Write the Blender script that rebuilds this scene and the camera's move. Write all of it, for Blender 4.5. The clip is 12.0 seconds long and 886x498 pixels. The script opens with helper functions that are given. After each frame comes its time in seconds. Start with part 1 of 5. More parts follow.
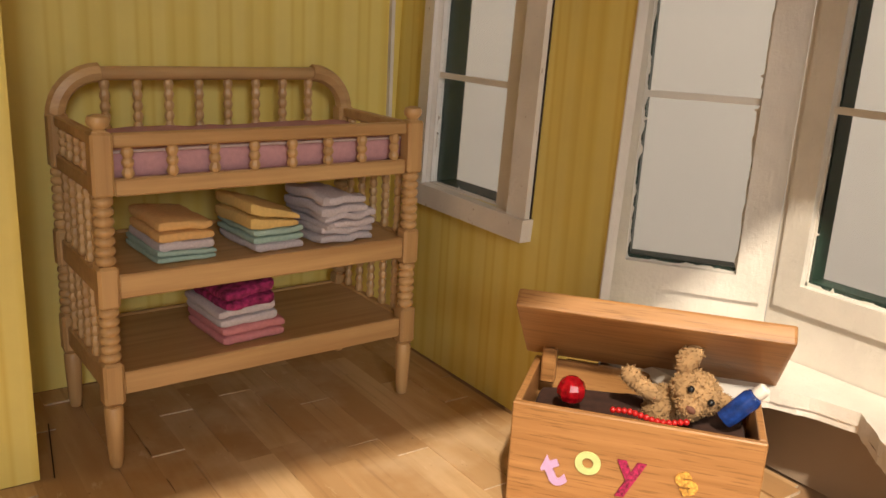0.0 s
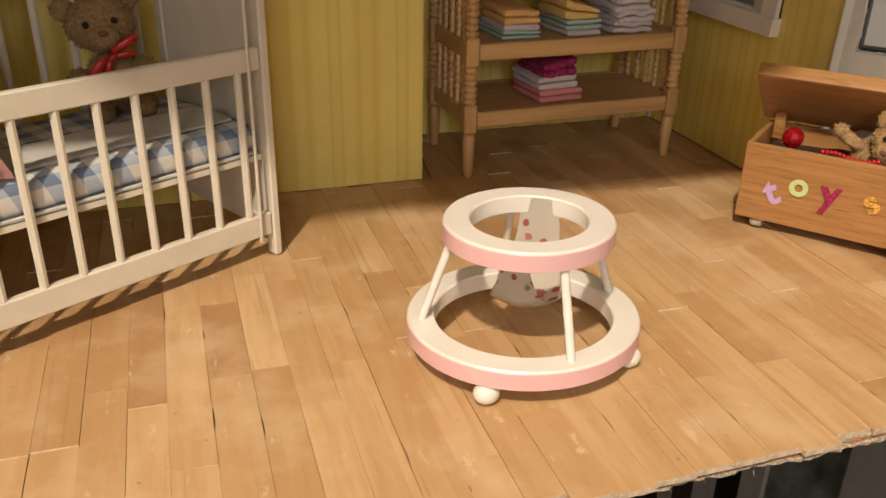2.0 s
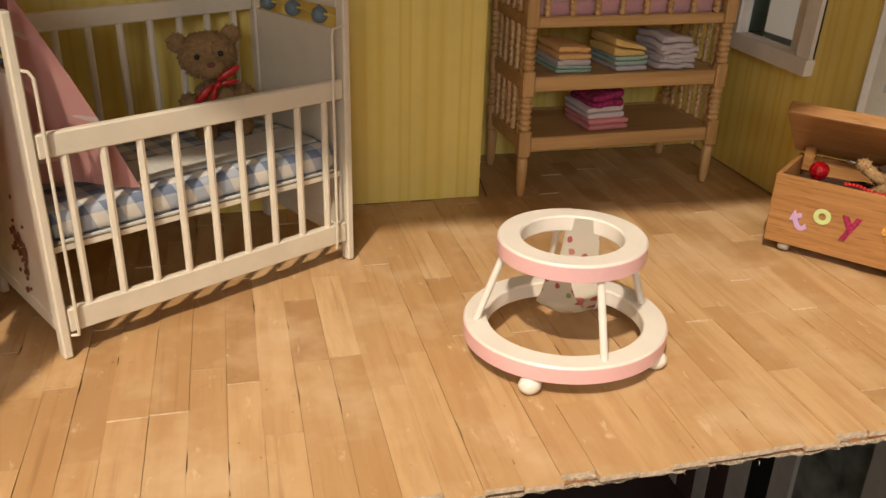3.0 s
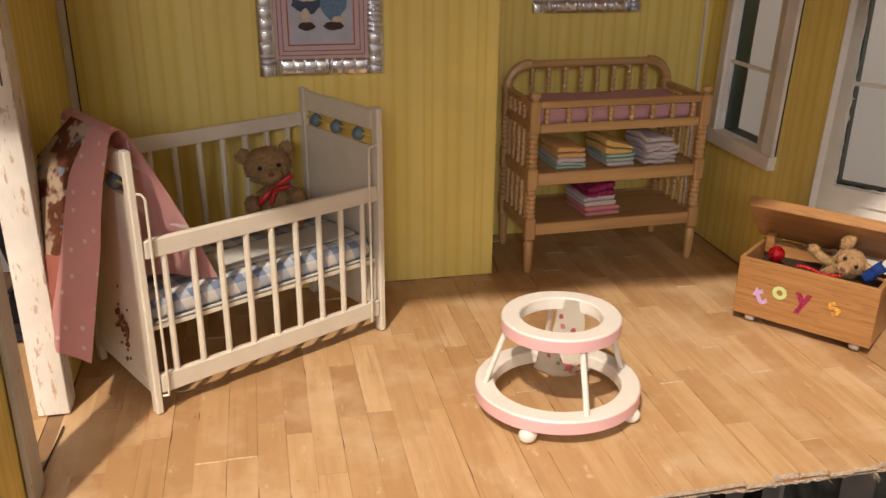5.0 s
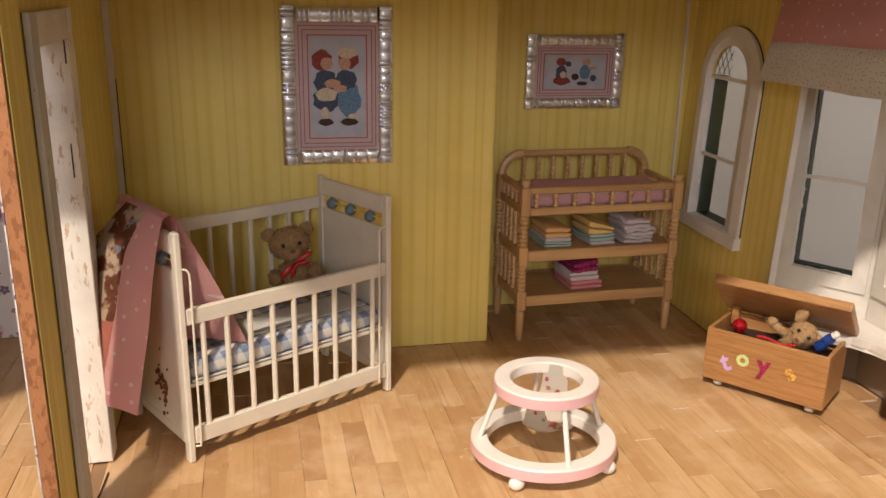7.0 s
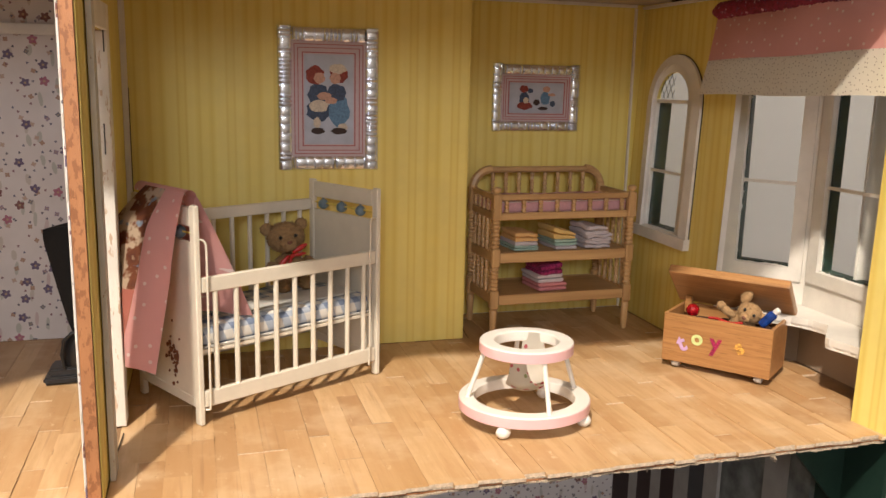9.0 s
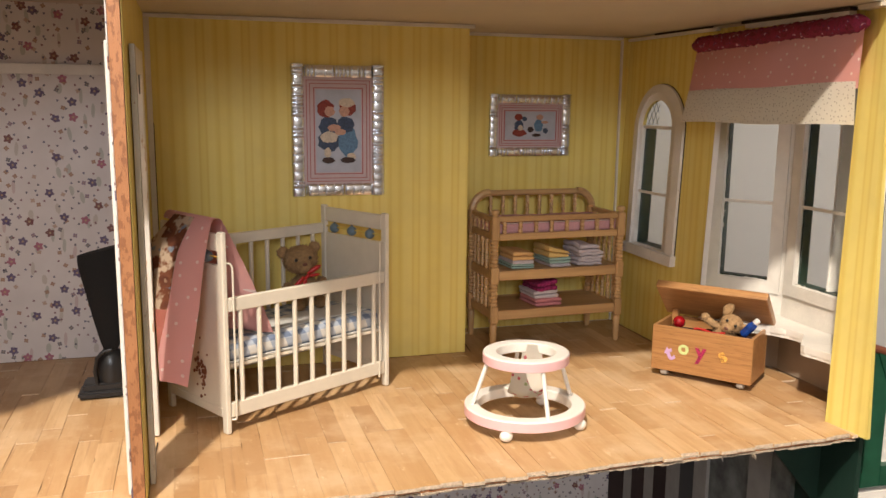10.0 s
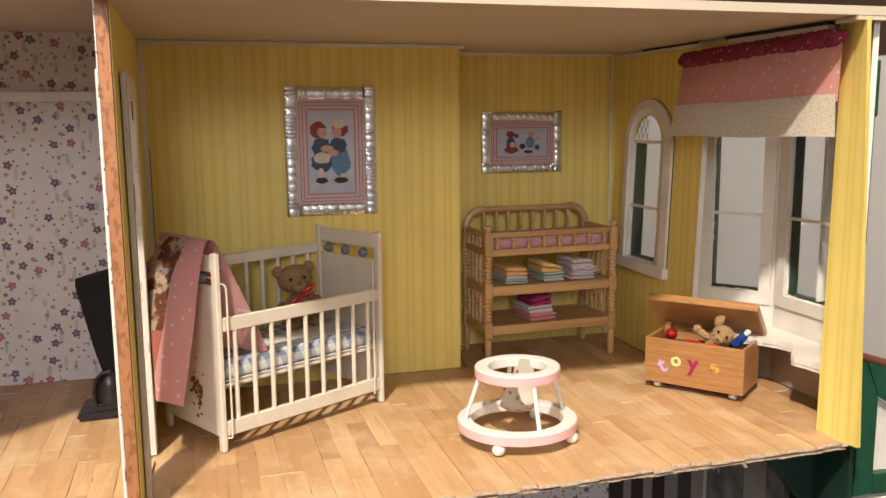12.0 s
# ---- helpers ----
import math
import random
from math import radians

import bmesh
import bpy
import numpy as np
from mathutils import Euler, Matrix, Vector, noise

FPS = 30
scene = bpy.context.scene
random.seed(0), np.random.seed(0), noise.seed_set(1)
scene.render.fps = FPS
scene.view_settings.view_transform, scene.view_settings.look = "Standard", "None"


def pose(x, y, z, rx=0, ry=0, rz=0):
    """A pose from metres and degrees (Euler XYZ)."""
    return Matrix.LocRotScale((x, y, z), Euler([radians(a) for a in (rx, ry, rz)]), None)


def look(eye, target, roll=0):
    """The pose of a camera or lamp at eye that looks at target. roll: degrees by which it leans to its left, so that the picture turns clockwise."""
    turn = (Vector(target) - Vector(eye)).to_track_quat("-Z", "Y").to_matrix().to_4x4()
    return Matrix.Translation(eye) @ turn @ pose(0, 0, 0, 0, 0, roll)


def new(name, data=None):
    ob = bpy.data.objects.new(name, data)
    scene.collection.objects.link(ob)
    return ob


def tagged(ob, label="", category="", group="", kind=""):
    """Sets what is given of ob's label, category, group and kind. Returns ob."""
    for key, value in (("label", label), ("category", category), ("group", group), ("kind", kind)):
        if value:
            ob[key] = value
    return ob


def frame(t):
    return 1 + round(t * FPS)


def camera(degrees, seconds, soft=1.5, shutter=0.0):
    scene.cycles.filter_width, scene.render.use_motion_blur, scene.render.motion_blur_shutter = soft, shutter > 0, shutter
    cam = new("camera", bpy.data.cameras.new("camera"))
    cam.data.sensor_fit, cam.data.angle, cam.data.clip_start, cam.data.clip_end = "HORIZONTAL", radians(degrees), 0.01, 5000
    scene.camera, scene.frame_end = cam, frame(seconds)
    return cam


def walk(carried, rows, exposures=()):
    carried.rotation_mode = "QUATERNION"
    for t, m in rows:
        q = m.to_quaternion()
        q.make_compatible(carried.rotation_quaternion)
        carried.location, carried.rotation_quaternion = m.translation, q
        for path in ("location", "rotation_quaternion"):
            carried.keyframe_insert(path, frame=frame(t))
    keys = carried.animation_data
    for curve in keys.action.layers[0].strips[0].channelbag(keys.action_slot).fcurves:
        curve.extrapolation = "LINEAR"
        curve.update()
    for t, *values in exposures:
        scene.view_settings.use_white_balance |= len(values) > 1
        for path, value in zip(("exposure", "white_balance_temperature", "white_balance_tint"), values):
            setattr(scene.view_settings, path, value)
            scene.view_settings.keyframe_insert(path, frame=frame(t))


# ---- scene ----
cam = camera(55.0, 12.0)
# seconds, stops, white balance
EXPOSURE = [(0, 0.34, 6750, 10), (1, 0.13, 6700, 10), (2, -0.27, 6750, 10), (3, -0.24, 6750, 10), (5, -0.15, 6500, 14), (7, -0.09, 6380, 14), (9, 0.20, 6200, 10), (12, 0.24, 6150, 10)]
PATH = [
    (0, (0.011, 0.008, 0.141), (1.125, 1.58, -0.395), 3.1),
    (0.5, (-0.008, -0.03, 0.144), (0.99, 1.608, -0.424), 3.1),
    (1, (-0.03, -0.065, 0.145), (0.773, 1.647, -0.507), 2.3),
    (1.5, (-0.049, -0.076, 0.141), (0.606, 1.643, -0.643), 1.5),
    (2, (-0.059, -0.097, 0.144), (0.498, 1.614, -0.73), 1.1),
    (2.5, (-0.068, -0.12, 0.155), (0.425, 1.607, -0.724), 1.2),
    (3, (-0.072, -0.132, 0.161), (0.376, 1.622, -0.689), 1.6),
    (5, (-0.083, -0.194, 0.202), (0.314, 1.622, -0.536), 0.5),
    (5.5, (-0.086, -0.206, 0.208), (0.301, 1.626, -0.496), 0.5),
    (6, (-0.091, -0.222, 0.214), (0.296, 1.627, -0.441), 0.4),
    (6.5, (-0.095, -0.238, 0.217), (0.3, 1.624, -0.395), 0.6),
    (7, (-0.096, -0.244, 0.224), (0.317, 1.622, -0.366), 1.1),
    (9, (-0.132, -0.299, 0.179), (0.415, 1.586, -0.204), 1.3),
    (9.5, (-0.138, -0.322, 0.186), (0.426, 1.562, -0.18), 0.9),
    (10, (-0.15, -0.336, 0.188), (0.414, 1.552, -0.154), 0.6),
    (10.5, (-0.146, -0.344, 0.188), (0.419, 1.545, -0.143), 0.3),
    (11, (-0.143, -0.348, 0.19), (0.419, 1.545, -0.13), -0.0),
    (11.5, (-0.144, -0.346, 0.191), (0.411, 1.55, -0.12), -0.3),
    (12, (-0.143, -0.346, 0.19), (0.408, 1.552, -0.115), -0.5),
]
walk(cam, [(t, look(eye, target, roll)) for t, eye, target, roll in PATH], EXPOSURE)

# ---- light ----
world = bpy.data.worlds.new("room_air")
scene.world = world
world.use_nodes = True
world.node_tree.nodes["Background"].inputs[0].default_value = (1.0, 0.86, 0.70, 1)
world.node_tree.nodes["Background"].inputs[1].default_value = 0.02


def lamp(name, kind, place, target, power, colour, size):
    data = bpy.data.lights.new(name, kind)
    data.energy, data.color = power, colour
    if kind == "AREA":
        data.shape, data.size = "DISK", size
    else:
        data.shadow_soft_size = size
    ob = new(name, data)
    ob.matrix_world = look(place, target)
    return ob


# a warm bulb high in front of the house, and an added soft fill lamp
lamp("bulb_light", "POINT", (-0.62, -0.92, 1.50), (0.0, 0.15, 0.0), 172.0, (1.0, 0.87, 0.70), 0.035)
lamp("fill_light", "AREA", (-0.40, -1.55, 0.62), (0.02, 0.15, 0.12), 6.2, (0.97, 0.97, 1.0), 0.40)

# ---- materials ----


class Mat:
    """A node material with a Principled shader and short calls for its nodes."""

    def __init__(self, name, rough=0.6, metal=0.0):
        self.m = bpy.data.materials.new(name)
        self.m.use_nodes = True
        self.t = self.m.node_tree
        self.p = self.t.nodes["Principled BSDF"]
        self.p.inputs["Roughness"].default_value = rough
        self.p.inputs["Metallic"].default_value = metal
        self.x = 0

    def node(self, kind, **inputs):
        n = self.t.nodes.new(kind)
        for k, v in inputs.items():
            key = k.replace("_", " ")
            if isinstance(v, bpy.types.NodeSocket):
                self.t.links.new(v, n.inputs[key])
            else:
                n.inputs[key].default_value = v
        return n

    def link(self, a, b):
        self.t.links.new(a, b)

    def noise(self, vec, scale, detail=3.0, rough=0.55):
        n = self.node("ShaderNodeTexNoise", Scale=scale, Detail=detail, Roughness=rough)
        self.link(vec, n.inputs["Vector"])
        return n.outputs["Fac"]

    def coord(self, which="Object"):
        return self.t.nodes.new("ShaderNodeTexCoord").outputs[which]

    def position(self):
        return self.t.nodes.new("ShaderNodeNewGeometry").outputs["Position"]

    def mapped(self, vec, scale=(1, 1, 1), rot=(0, 0, 0), loc=(0, 0, 0)):
        n = self.t.nodes.new("ShaderNodeMapping")
        n.inputs["Scale"].default_value, n.inputs["Rotation"].default_value, n.inputs["Location"].default_value = scale, rot, loc
        self.link(vec, n.inputs["Vector"])
        return n.outputs["Vector"]

    def ramp(self, fac, stops, mode="LINEAR"):
        n = self.t.nodes.new("ShaderNodeValToRGB")
        r = n.color_ramp
        r.interpolation = mode
        while len(r.elements) < len(stops):
            r.elements.new(0.5)
        for e, (p, c) in zip(r.elements, stops):
            e.position, e.color = p, (*c, 1)
        self.link(fac, n.inputs["Fac"])
        return n.outputs["Color"]

    def math(self, op, a, b=0.0, c=0.0):
        n = self.t.nodes.new("ShaderNodeMath")
        n.operation = op
        for i, v in enumerate((a, b, c)):
            if isinstance(v, bpy.types.NodeSocket):
                self.link(v, n.inputs[i])
            else:
                n.inputs[i].default_value = v
        return n.outputs[0]

    def split(self, vec):
        n = self.t.nodes.new("ShaderNodeSeparateXYZ")
        self.link(vec, n.inputs[0])
        return n.outputs

    def join(self, x, y, z):
        n = self.t.nodes.new("ShaderNodeCombineXYZ")
        for i, v in enumerate((x, y, z)):
            if isinstance(v, bpy.types.NodeSocket):
                self.link(v, n.inputs[i])
            else:
                n.inputs[i].default_value = v
        return n.outputs[0]

    def mix(self, fac, a, b, mode="MIX"):
        n = self.t.nodes.new("ShaderNodeMix")
        n.data_type, n.blend_type = "RGBA", mode
        for key, v in ((0, fac), (6, a), (7, b)):
            if isinstance(v, bpy.types.NodeSocket):
                self.link(v, n.inputs[key])
            elif key == 0:
                n.inputs[key].default_value = v
            else:
                n.inputs[key].default_value = (*v, 1)
        return n.outputs[2]

    def colour(self, c):
        if isinstance(c, bpy.types.NodeSocket):
            self.link(c, self.p.inputs["Base Color"])
        else:
            self.p.inputs["Base Color"].default_value = (*c, 1)
        return self

    def bump(self, height, strength=0.3, distance=0.0005):
        n = self.t.nodes.new("ShaderNodeBump")
        n.inputs["Strength"].default_value, n.inputs["Distance"].default_value = strength, distance
        self.link(height, n.inputs["Height"])
        self.link(n.outputs[0], self.p.inputs["Normal"])
        return self

    def roughness(self, v):
        self.link(v, self.p.inputs["Roughness"])
        return self


def mat_paint(name, c, dirt=0.12, rough=0.5, scale=260.0, bump=0.25):
    """Hand-brushed paint: a little blotchy, with faint brush relief."""
    m = Mat(name, rough)
    v = m.coord()
    n1, n2 = m.noise(v, scale * 0.25), m.noise(v, scale * 3, 4)
    k = 1 - dirt
    col = m.ramp(n1, [(0.3, tuple(x * k for x in c)), (0.65, c)])
    m.colour(m.mix(m.math("MULTIPLY", n2, 0.25), col, tuple(x * 0.8 for x in c)))
    m.bump(n2, bump, 0.0003)
    return m.m


def mat_chipped(name, c, chips=0.66, run=1.0, bare=(0.27, 0.15, 0.08)):
    """Thick, worn paint with brown flecks where it has come away, and brush ridges."""
    m = Mat(name, 0.45)
    v = m.coord()
    n1, n2, n3 = m.noise(v, 45.0, 3), m.noise(m.mapped(v, (1, 1, run)), 420.0, 5, 0.65), m.noise(m.mapped(v, (1, 1, 0.35)), 800.0, 3)
    col = m.ramp(n1, [(0.3, tuple(x * 0.84 for x in c)), (0.65, c)])
    fleck = m.ramp(n2, [(chips, (0, 0, 0)), (chips + 0.03, (0.8, 0.8, 0.8))])
    m.colour(m.mix(fleck, col, bare))
    m.bump(m.math("ADD", m.math("MULTIPLY", n3, 0.6), n2), 0.55, 0.0006)
    return m.m


def mat_wood(name, dark, light, axis="x", scale=1.0, rough=0.45, vary=0.18, bump=0.2, pores=0.0):
    """Grain that runs along one axis of the piece, each piece a little lighter or darker."""
    m = Mat(name, rough)
    v = m.coord()
    oi = m.t.nodes.new("ShaderNodeObjectInfo")
    shift = m.join(m.math("MULTIPLY", oi.outputs["Random"], 3.0), m.math("MULTIPLY", oi.outputs["Random"], 7.0), oi.outputs["Random"])
    add = m.t.nodes.new("ShaderNodeVectorMath")
    add.operation = "ADD"
    m.link(v, add.inputs[0])
    m.link(shift, add.inputs[1])
    s = {"x": (12, 260, 260), "y": (260, 12, 260), "z": (260, 260, 12)}[axis]
    g = m.noise(m.mapped(add.outputs[0], tuple(k * scale for k in s)), 1.0, 5, 0.6)
    big = m.noise(m.mapped(add.outputs[0], tuple(k * scale * 0.22 for k in s)), 1.0, 2)
    col = m.ramp(m.math("ADD", m.math("MULTIPLY", g, 0.6), m.math("MULTIPLY", big, 0.4)), [(0.32, dark), (0.66, light)])
    if pores:
        fine = m.noise(m.mapped(add.outputs[0], tuple(k * scale * 3.2 for k in s)), 1.0, 3)
        col = m.mix(m.ramp(fine, [(0.56, (0, 0, 0)), (0.66, (0.5 * pores + 0.2,) * 3)]), col, tuple(k * 0.6 for k in dark))
    gain = m.math("ADD", 1 - vary, m.math("MULTIPLY", oi.outputs["Random"], 2 * vary))
    grey = m.join(gain, gain, gain)
    m.colour(m.mix(1.0, col, grey, "MULTIPLY"))
    m.bump(g, bump, 0.0003)
    return m.m


def mat_wallpaper():
    """Yellow paper with soft vertical stripes."""
    m = Mat("yellow_striped_wallpaper", 0.62)
    xyz = m.split(m.position())
    s = m.math("SUBTRACT", xyz[0], xyz[1])
    f = m.math("FRACT", m.math("DIVIDE", s, 0.0295))
    A, B, C, D = (0.755, 0.60, 0.15), (0.80, 0.665, 0.205), (0.72, 0.545, 0.12), (0.785, 0.635, 0.175)
    col = m.ramp(f, [(0.0, A), (0.06, C), (0.10, A), (0.16, B), (0.34, B), (0.38, C), (0.42, D), (0.50, D), (0.54, C), (0.58, B), (0.70, B), (0.76, A), (0.82, C), (0.86, D), (0.97, D), (1.0, A)][:16])
    fine = m.noise(m.mapped(m.position(), (900, 900, 12)), 1.0, 2)
    col = m.mix(m.math("MULTIPLY", fine, 0.22), col, (0.70, 0.52, 0.11))
    blot = m.noise(m.position(), 24.0, 5, 0.65)
    col = m.mix(m.ramp(blot, [(0.42, (0, 0, 0)), (0.72, (0.45, 0.45, 0.45))]), col, (0.62, 0.50, 0.17))
    m.colour(col)
    m.bump(m.noise(m.position(), 1500.0, 3), 0.12, 0.0002)
    return m.m


def mat_floral():
    """White paper with small scattered five-petalled flowers in violet, pink and rust, dots and leafy stems."""
    m = Mat("floral_wallpaper", 0.65)
    xyz = m.split(m.position())
    s = m.math("SUBTRACT", xyz[0], xyz[1])
    v = m.join(s, xyz[2], 0.0)
    col = m.ramp(m.noise(v, 40.0), [(0.3, (0.60, 0.55, 0.53)), (0.7, (0.67, 0.62, 0.60))])

    def scatter(scale, radius, petals, keep, hues, seed, squash=1.0, strength=0.9):
        vor = m.t.nodes.new("ShaderNodeTexVoronoi")
        vor.voronoi_dimensions = "2D"
        vor.inputs["Scale"].default_value, vor.inputs["Randomness"].default_value = 1.0, 0.8
        w = m.mapped(v, (scale, scale * squash, 1), (0, 0, 0.3 * seed), (3.7 * seed, 1.9 * seed, 0))
        m.link(w, vor.inputs["Vector"])
        sub = m.t.nodes.new("ShaderNodeVectorMath")
        sub.operation = "SUBTRACT"
        m.link(w, sub.inputs[0])
        m.link(vor.outputs["Position"], sub.inputs[1])
        d = m.split(sub.outputs[0])
        cs = m.split(vor.outputs["Color"])
        ang = m.math("ADD", m.math("ARCTAN2", d[1], d[0]), m.math("MULTIPLY", cs[2], 6.28))
        lim = m.math("MULTIPLY", m.math("ADD", 0.83, m.math("MULTIPLY", m.math("COSINE", m.math("MULTIPLY", ang, petals)), 0.17)), radius)
        mask = m.math("MULTIPLY", m.math("LESS_THAN", vor.outputs["Distance"], lim), m.math("LESS_THAN", cs[1], keep))
        eye = m.math("MULTIPLY", m.math("LESS_THAN", vor.outputs["Distance"], radius * 0.24), 0.7 if petals > 3 else 0.0)
        hue = m.mix(eye, m.ramp(cs[0], hues, "CONSTANT"), (0.45, 0.30, 0.16))
        return m.mix(m.math("MULTIPLY", mask, strength), col, hue)

    col = scatter(175.0, 0.30, 2.0, 0.30, [(0.0, (0.20, 0.24, 0.16)), (0.5, (0.36, 0.30, 0.22)), (0.8, (0.42, 0.24, 0.24))], 4, 0.34, 0.45)
    col = scatter(135.0, 0.24, 4.0, 0.38, [(0.0, (0.14, 0.13, 0.15)), (0.3, (0.34, 0.19, 0.13)), (0.6, (0.24, 0.16, 0.22)), (0.8, (0.45, 0.32, 0.26))], 2)
    col = scatter(185.0, 0.17, 3.0, 0.48, [(0.0, (0.08, 0.07, 0.10)), (0.4, (0.20, 0.09, 0.11)), (0.75, (0.12, 0.12, 0.18))], 3)
    col = scatter(76.0, 0.25, 5.0, 0.52, [(0.0, (0.085, 0.050, 0.125)), (0.36, (0.34, 0.09, 0.15)), (0.55, (0.09, 0.055, 0.14)), (0.78, (0.15, 0.035, 0.03))], 1)
    m.colour(col)
    return m.m


def mat_dots(name, base, dot, scale, size, rough=0.85, jitter=0.15, weave=True):
    """Cloth with small printed dots."""
    m = Mat(name, rough)
    v = m.coord("UV")
    vor = m.t.nodes.new("ShaderNodeTexVoronoi")
    vor.voronoi_dimensions = "2D"
    vor.inputs["Scale"].default_value, vor.inputs["Randomness"].default_value = scale, jitter
    m.link(v, vor.inputs["Vector"])
    mask = m.math("LESS_THAN", vor.outputs["Distance"], size)
    n = m.noise(v, scale * 0.35, 3)
    b = m.mix(n, tuple(x * 0.88 for x in base), base)
    m.colour(m.mix(m.math("MULTIPLY", mask, 0.85), b, dot))
    if weave:
        m.bump(m.noise(v, 2600.0, 2), 0.35, 0.0002)
    m.p.inputs["Sheen Weight"].default_value = 0.2
    return m.m


def mat_calico(name, stops, scale):
    """Cloth with a blotchy all-over print."""
    m = Mat(name, 0.7)
    v = m.coord("UV")
    m.colour(m.ramp(m.noise(v, scale, 2, 0.6), stops))
    m.bump(m.noise(v, 900.0, 2), 0.4, 0.0004)
    return m.m


def mat_seat():
    """Cream cotton with scattered red, pink and blue flowers of two sizes."""
    m = Mat("printed_seat_cotton", 0.85)
    v = m.coord("UV")
    col = m.mix(m.noise(v, 60.0), (0.70, 0.66, 0.58), (0.80, 0.75, 0.67))
    for k, (dens, size) in enumerate(((75.0, 0.20), (190.0, 0.20))):
        vor = m.t.nodes.new("ShaderNodeTexVoronoi")
        vor.voronoi_dimensions = "2D"
        vor.inputs["Scale"].default_value, vor.inputs["Randomness"].default_value = dens, 0.9
        m.link(m.mapped(v, loc=(0.11 * k, 0.07, 0)), vor.inputs["Vector"])
        cs = m.split(vor.outputs["Color"])
        d = m.math("ADD", vor.outputs["Distance"], m.math("MULTIPLY", m.math("SUBTRACT", m.noise(v, 700.0, 1), 0.5), 0.2))
        mask = m.math("MULTIPLY", m.math("LESS_THAN", d, size), m.math("GREATER_THAN", cs[1], 0.45))
        hue = m.ramp(cs[0], [(0.0, (0.55, 0.05, 0.09)), (0.5, (0.62, 0.20, 0.20)), (0.75, (0.20, 0.30, 0.42)), (0.9, (0.30, 0.38, 0.14))], "CONSTANT")
        col = m.mix(m.math("MULTIPLY", mask, 0.85), col, hue)
    m.colour(col)
    m.bump(m.noise(v, 2600.0, 2), 0.35, 0.0002)
    return m.m


def mat_plank():
    """Thin pale veneer boards: each of its own tone, soft figure along the board, darker streaks, wear and scuffs."""
    m = Mat("pale_floor_wood", 0.42)
    oi = m.t.nodes.new("ShaderNodeObjectInfo")
    r = oi.outputs["Random"]
    add = m.t.nodes.new("ShaderNodeVectorMath")
    add.operation = "ADD"
    m.link(m.coord(), add.inputs[0])
    m.link(m.join(m.math("MULTIPLY", r, 5.0), m.math("MULTIPLY", r, 9.0), r), add.inputs[1])
    v = add.outputs[0]
    base = m.ramp(m.math("FRACT", m.math("MULTIPLY", r, 7.31)), [(0.0, (0.38, 0.215, 0.096)), (0.18, (0.47, 0.284, 0.135)), (0.55, (0.53, 0.334, 0.168)), (0.85, (0.62, 0.420, 0.228)), (1.0, (0.43, 0.252, 0.116))])
    figure = m.noise(m.mapped(v, (150, 16, 60)), 1.0, 4, 0.6)
    col = m.mix(m.ramp(figure, [(0.38, (0.55, 0.55, 0.55)), (0.60, (0, 0, 0))]), base, (0.40, 0.22, 0.09))
    streak = m.noise(m.mapped(v, (420, 10, 60), loc=(2, 5, 1)), 1.0, 3, 0.55)
    col = m.mix(m.ramp(streak, [(0.60, (0, 0, 0)), (0.74, (0.45, 0.45, 0.45))]), col, (0.25, 0.12, 0.05))
    worn = m.noise(m.position(), 26.0, 4, 0.6)
    col = m.mix(m.ramp(worn, [(0.48, (0, 0, 0)), (0.66, (0.5, 0.5, 0.5))]), col, (0.66, 0.49, 0.315))
    spot = m.noise(m.position(), 340.0, 3, 0.6)
    col = m.mix(m.ramp(spot, [(0.70, (0, 0, 0)), (0.74, (0.6, 0.6, 0.6))]), col, (0.20, 0.10, 0.05))
    chip = m.noise(m.mapped(m.position(), (150, 55, 100), loc=(7, 3, 0)), 1.0, 5, 0.7)
    col = m.mix(m.ramp(chip, [(0.62, (0, 0, 0)), (0.70, (0.60, 0.60, 0.60))]), col, (0.70, 0.54, 0.35))
    m.colour(col)
    m.roughness(m.math("ADD", 0.34, m.math("MULTIPLY", worn, 0.22)))
    m.bump(m.math("ADD", m.math("MULTIPLY", figure, 0.7), m.noise(m.position(), 120.0, 3)), 0.16, 0.0004)
    return m.m


def mat_gingham():
    m = Mat("blue_gingham", 0.9)
    xyz = m.split(m.coord())
    def band(c):
        return m.math("LESS_THAN", m.math("FRACT", m.math("DIVIDE", c, 0.0105)), 0.5)
    a, b = band(m.math("ADD", xyz[0], m.math("MULTIPLY", xyz[2], 0.4))), band(m.math("ADD", xyz[1], xyz[2]))
    s = m.math("MULTIPLY", m.math("ADD", a, b), 0.5)
    m.colour(m.ramp(s, [(0.0, (0.60, 0.58, 0.54)), (0.5, (0.36, 0.40, 0.47)), (1.0, (0.15, 0.19, 0.28))]))
    m.bump(m.noise(m.coord(), 2400.0, 2), 0.4, 0.0003)
    return m.m


def mat_plain(name, c, rough=0.6, metal=0.0, var=0.15, scale=300.0, bump=0.0):
    m = Mat(name, rough, metal)
    n = m.noise(m.coord(), scale, 4)
    m.colour(m.ramp(n, [(0.3, tuple(x * (1 - var) for x in c)), (0.7, c)]))
    if bump:
        m.bump(n, bump, 0.0004)
    return m.m


def mat_glass(name, tint=(0.93, 0.95, 0.95), rough=0.08):
    m = Mat(name, rough)
    m.colour(tint)
    m.p.inputs["Transmission Weight"].default_value = 1.0
    m.p.inputs["IOR"].default_value = 1.25
    m.bump(m.noise(m.coord(), 45.0, 2), 0.15, 0.001)
    return m.m


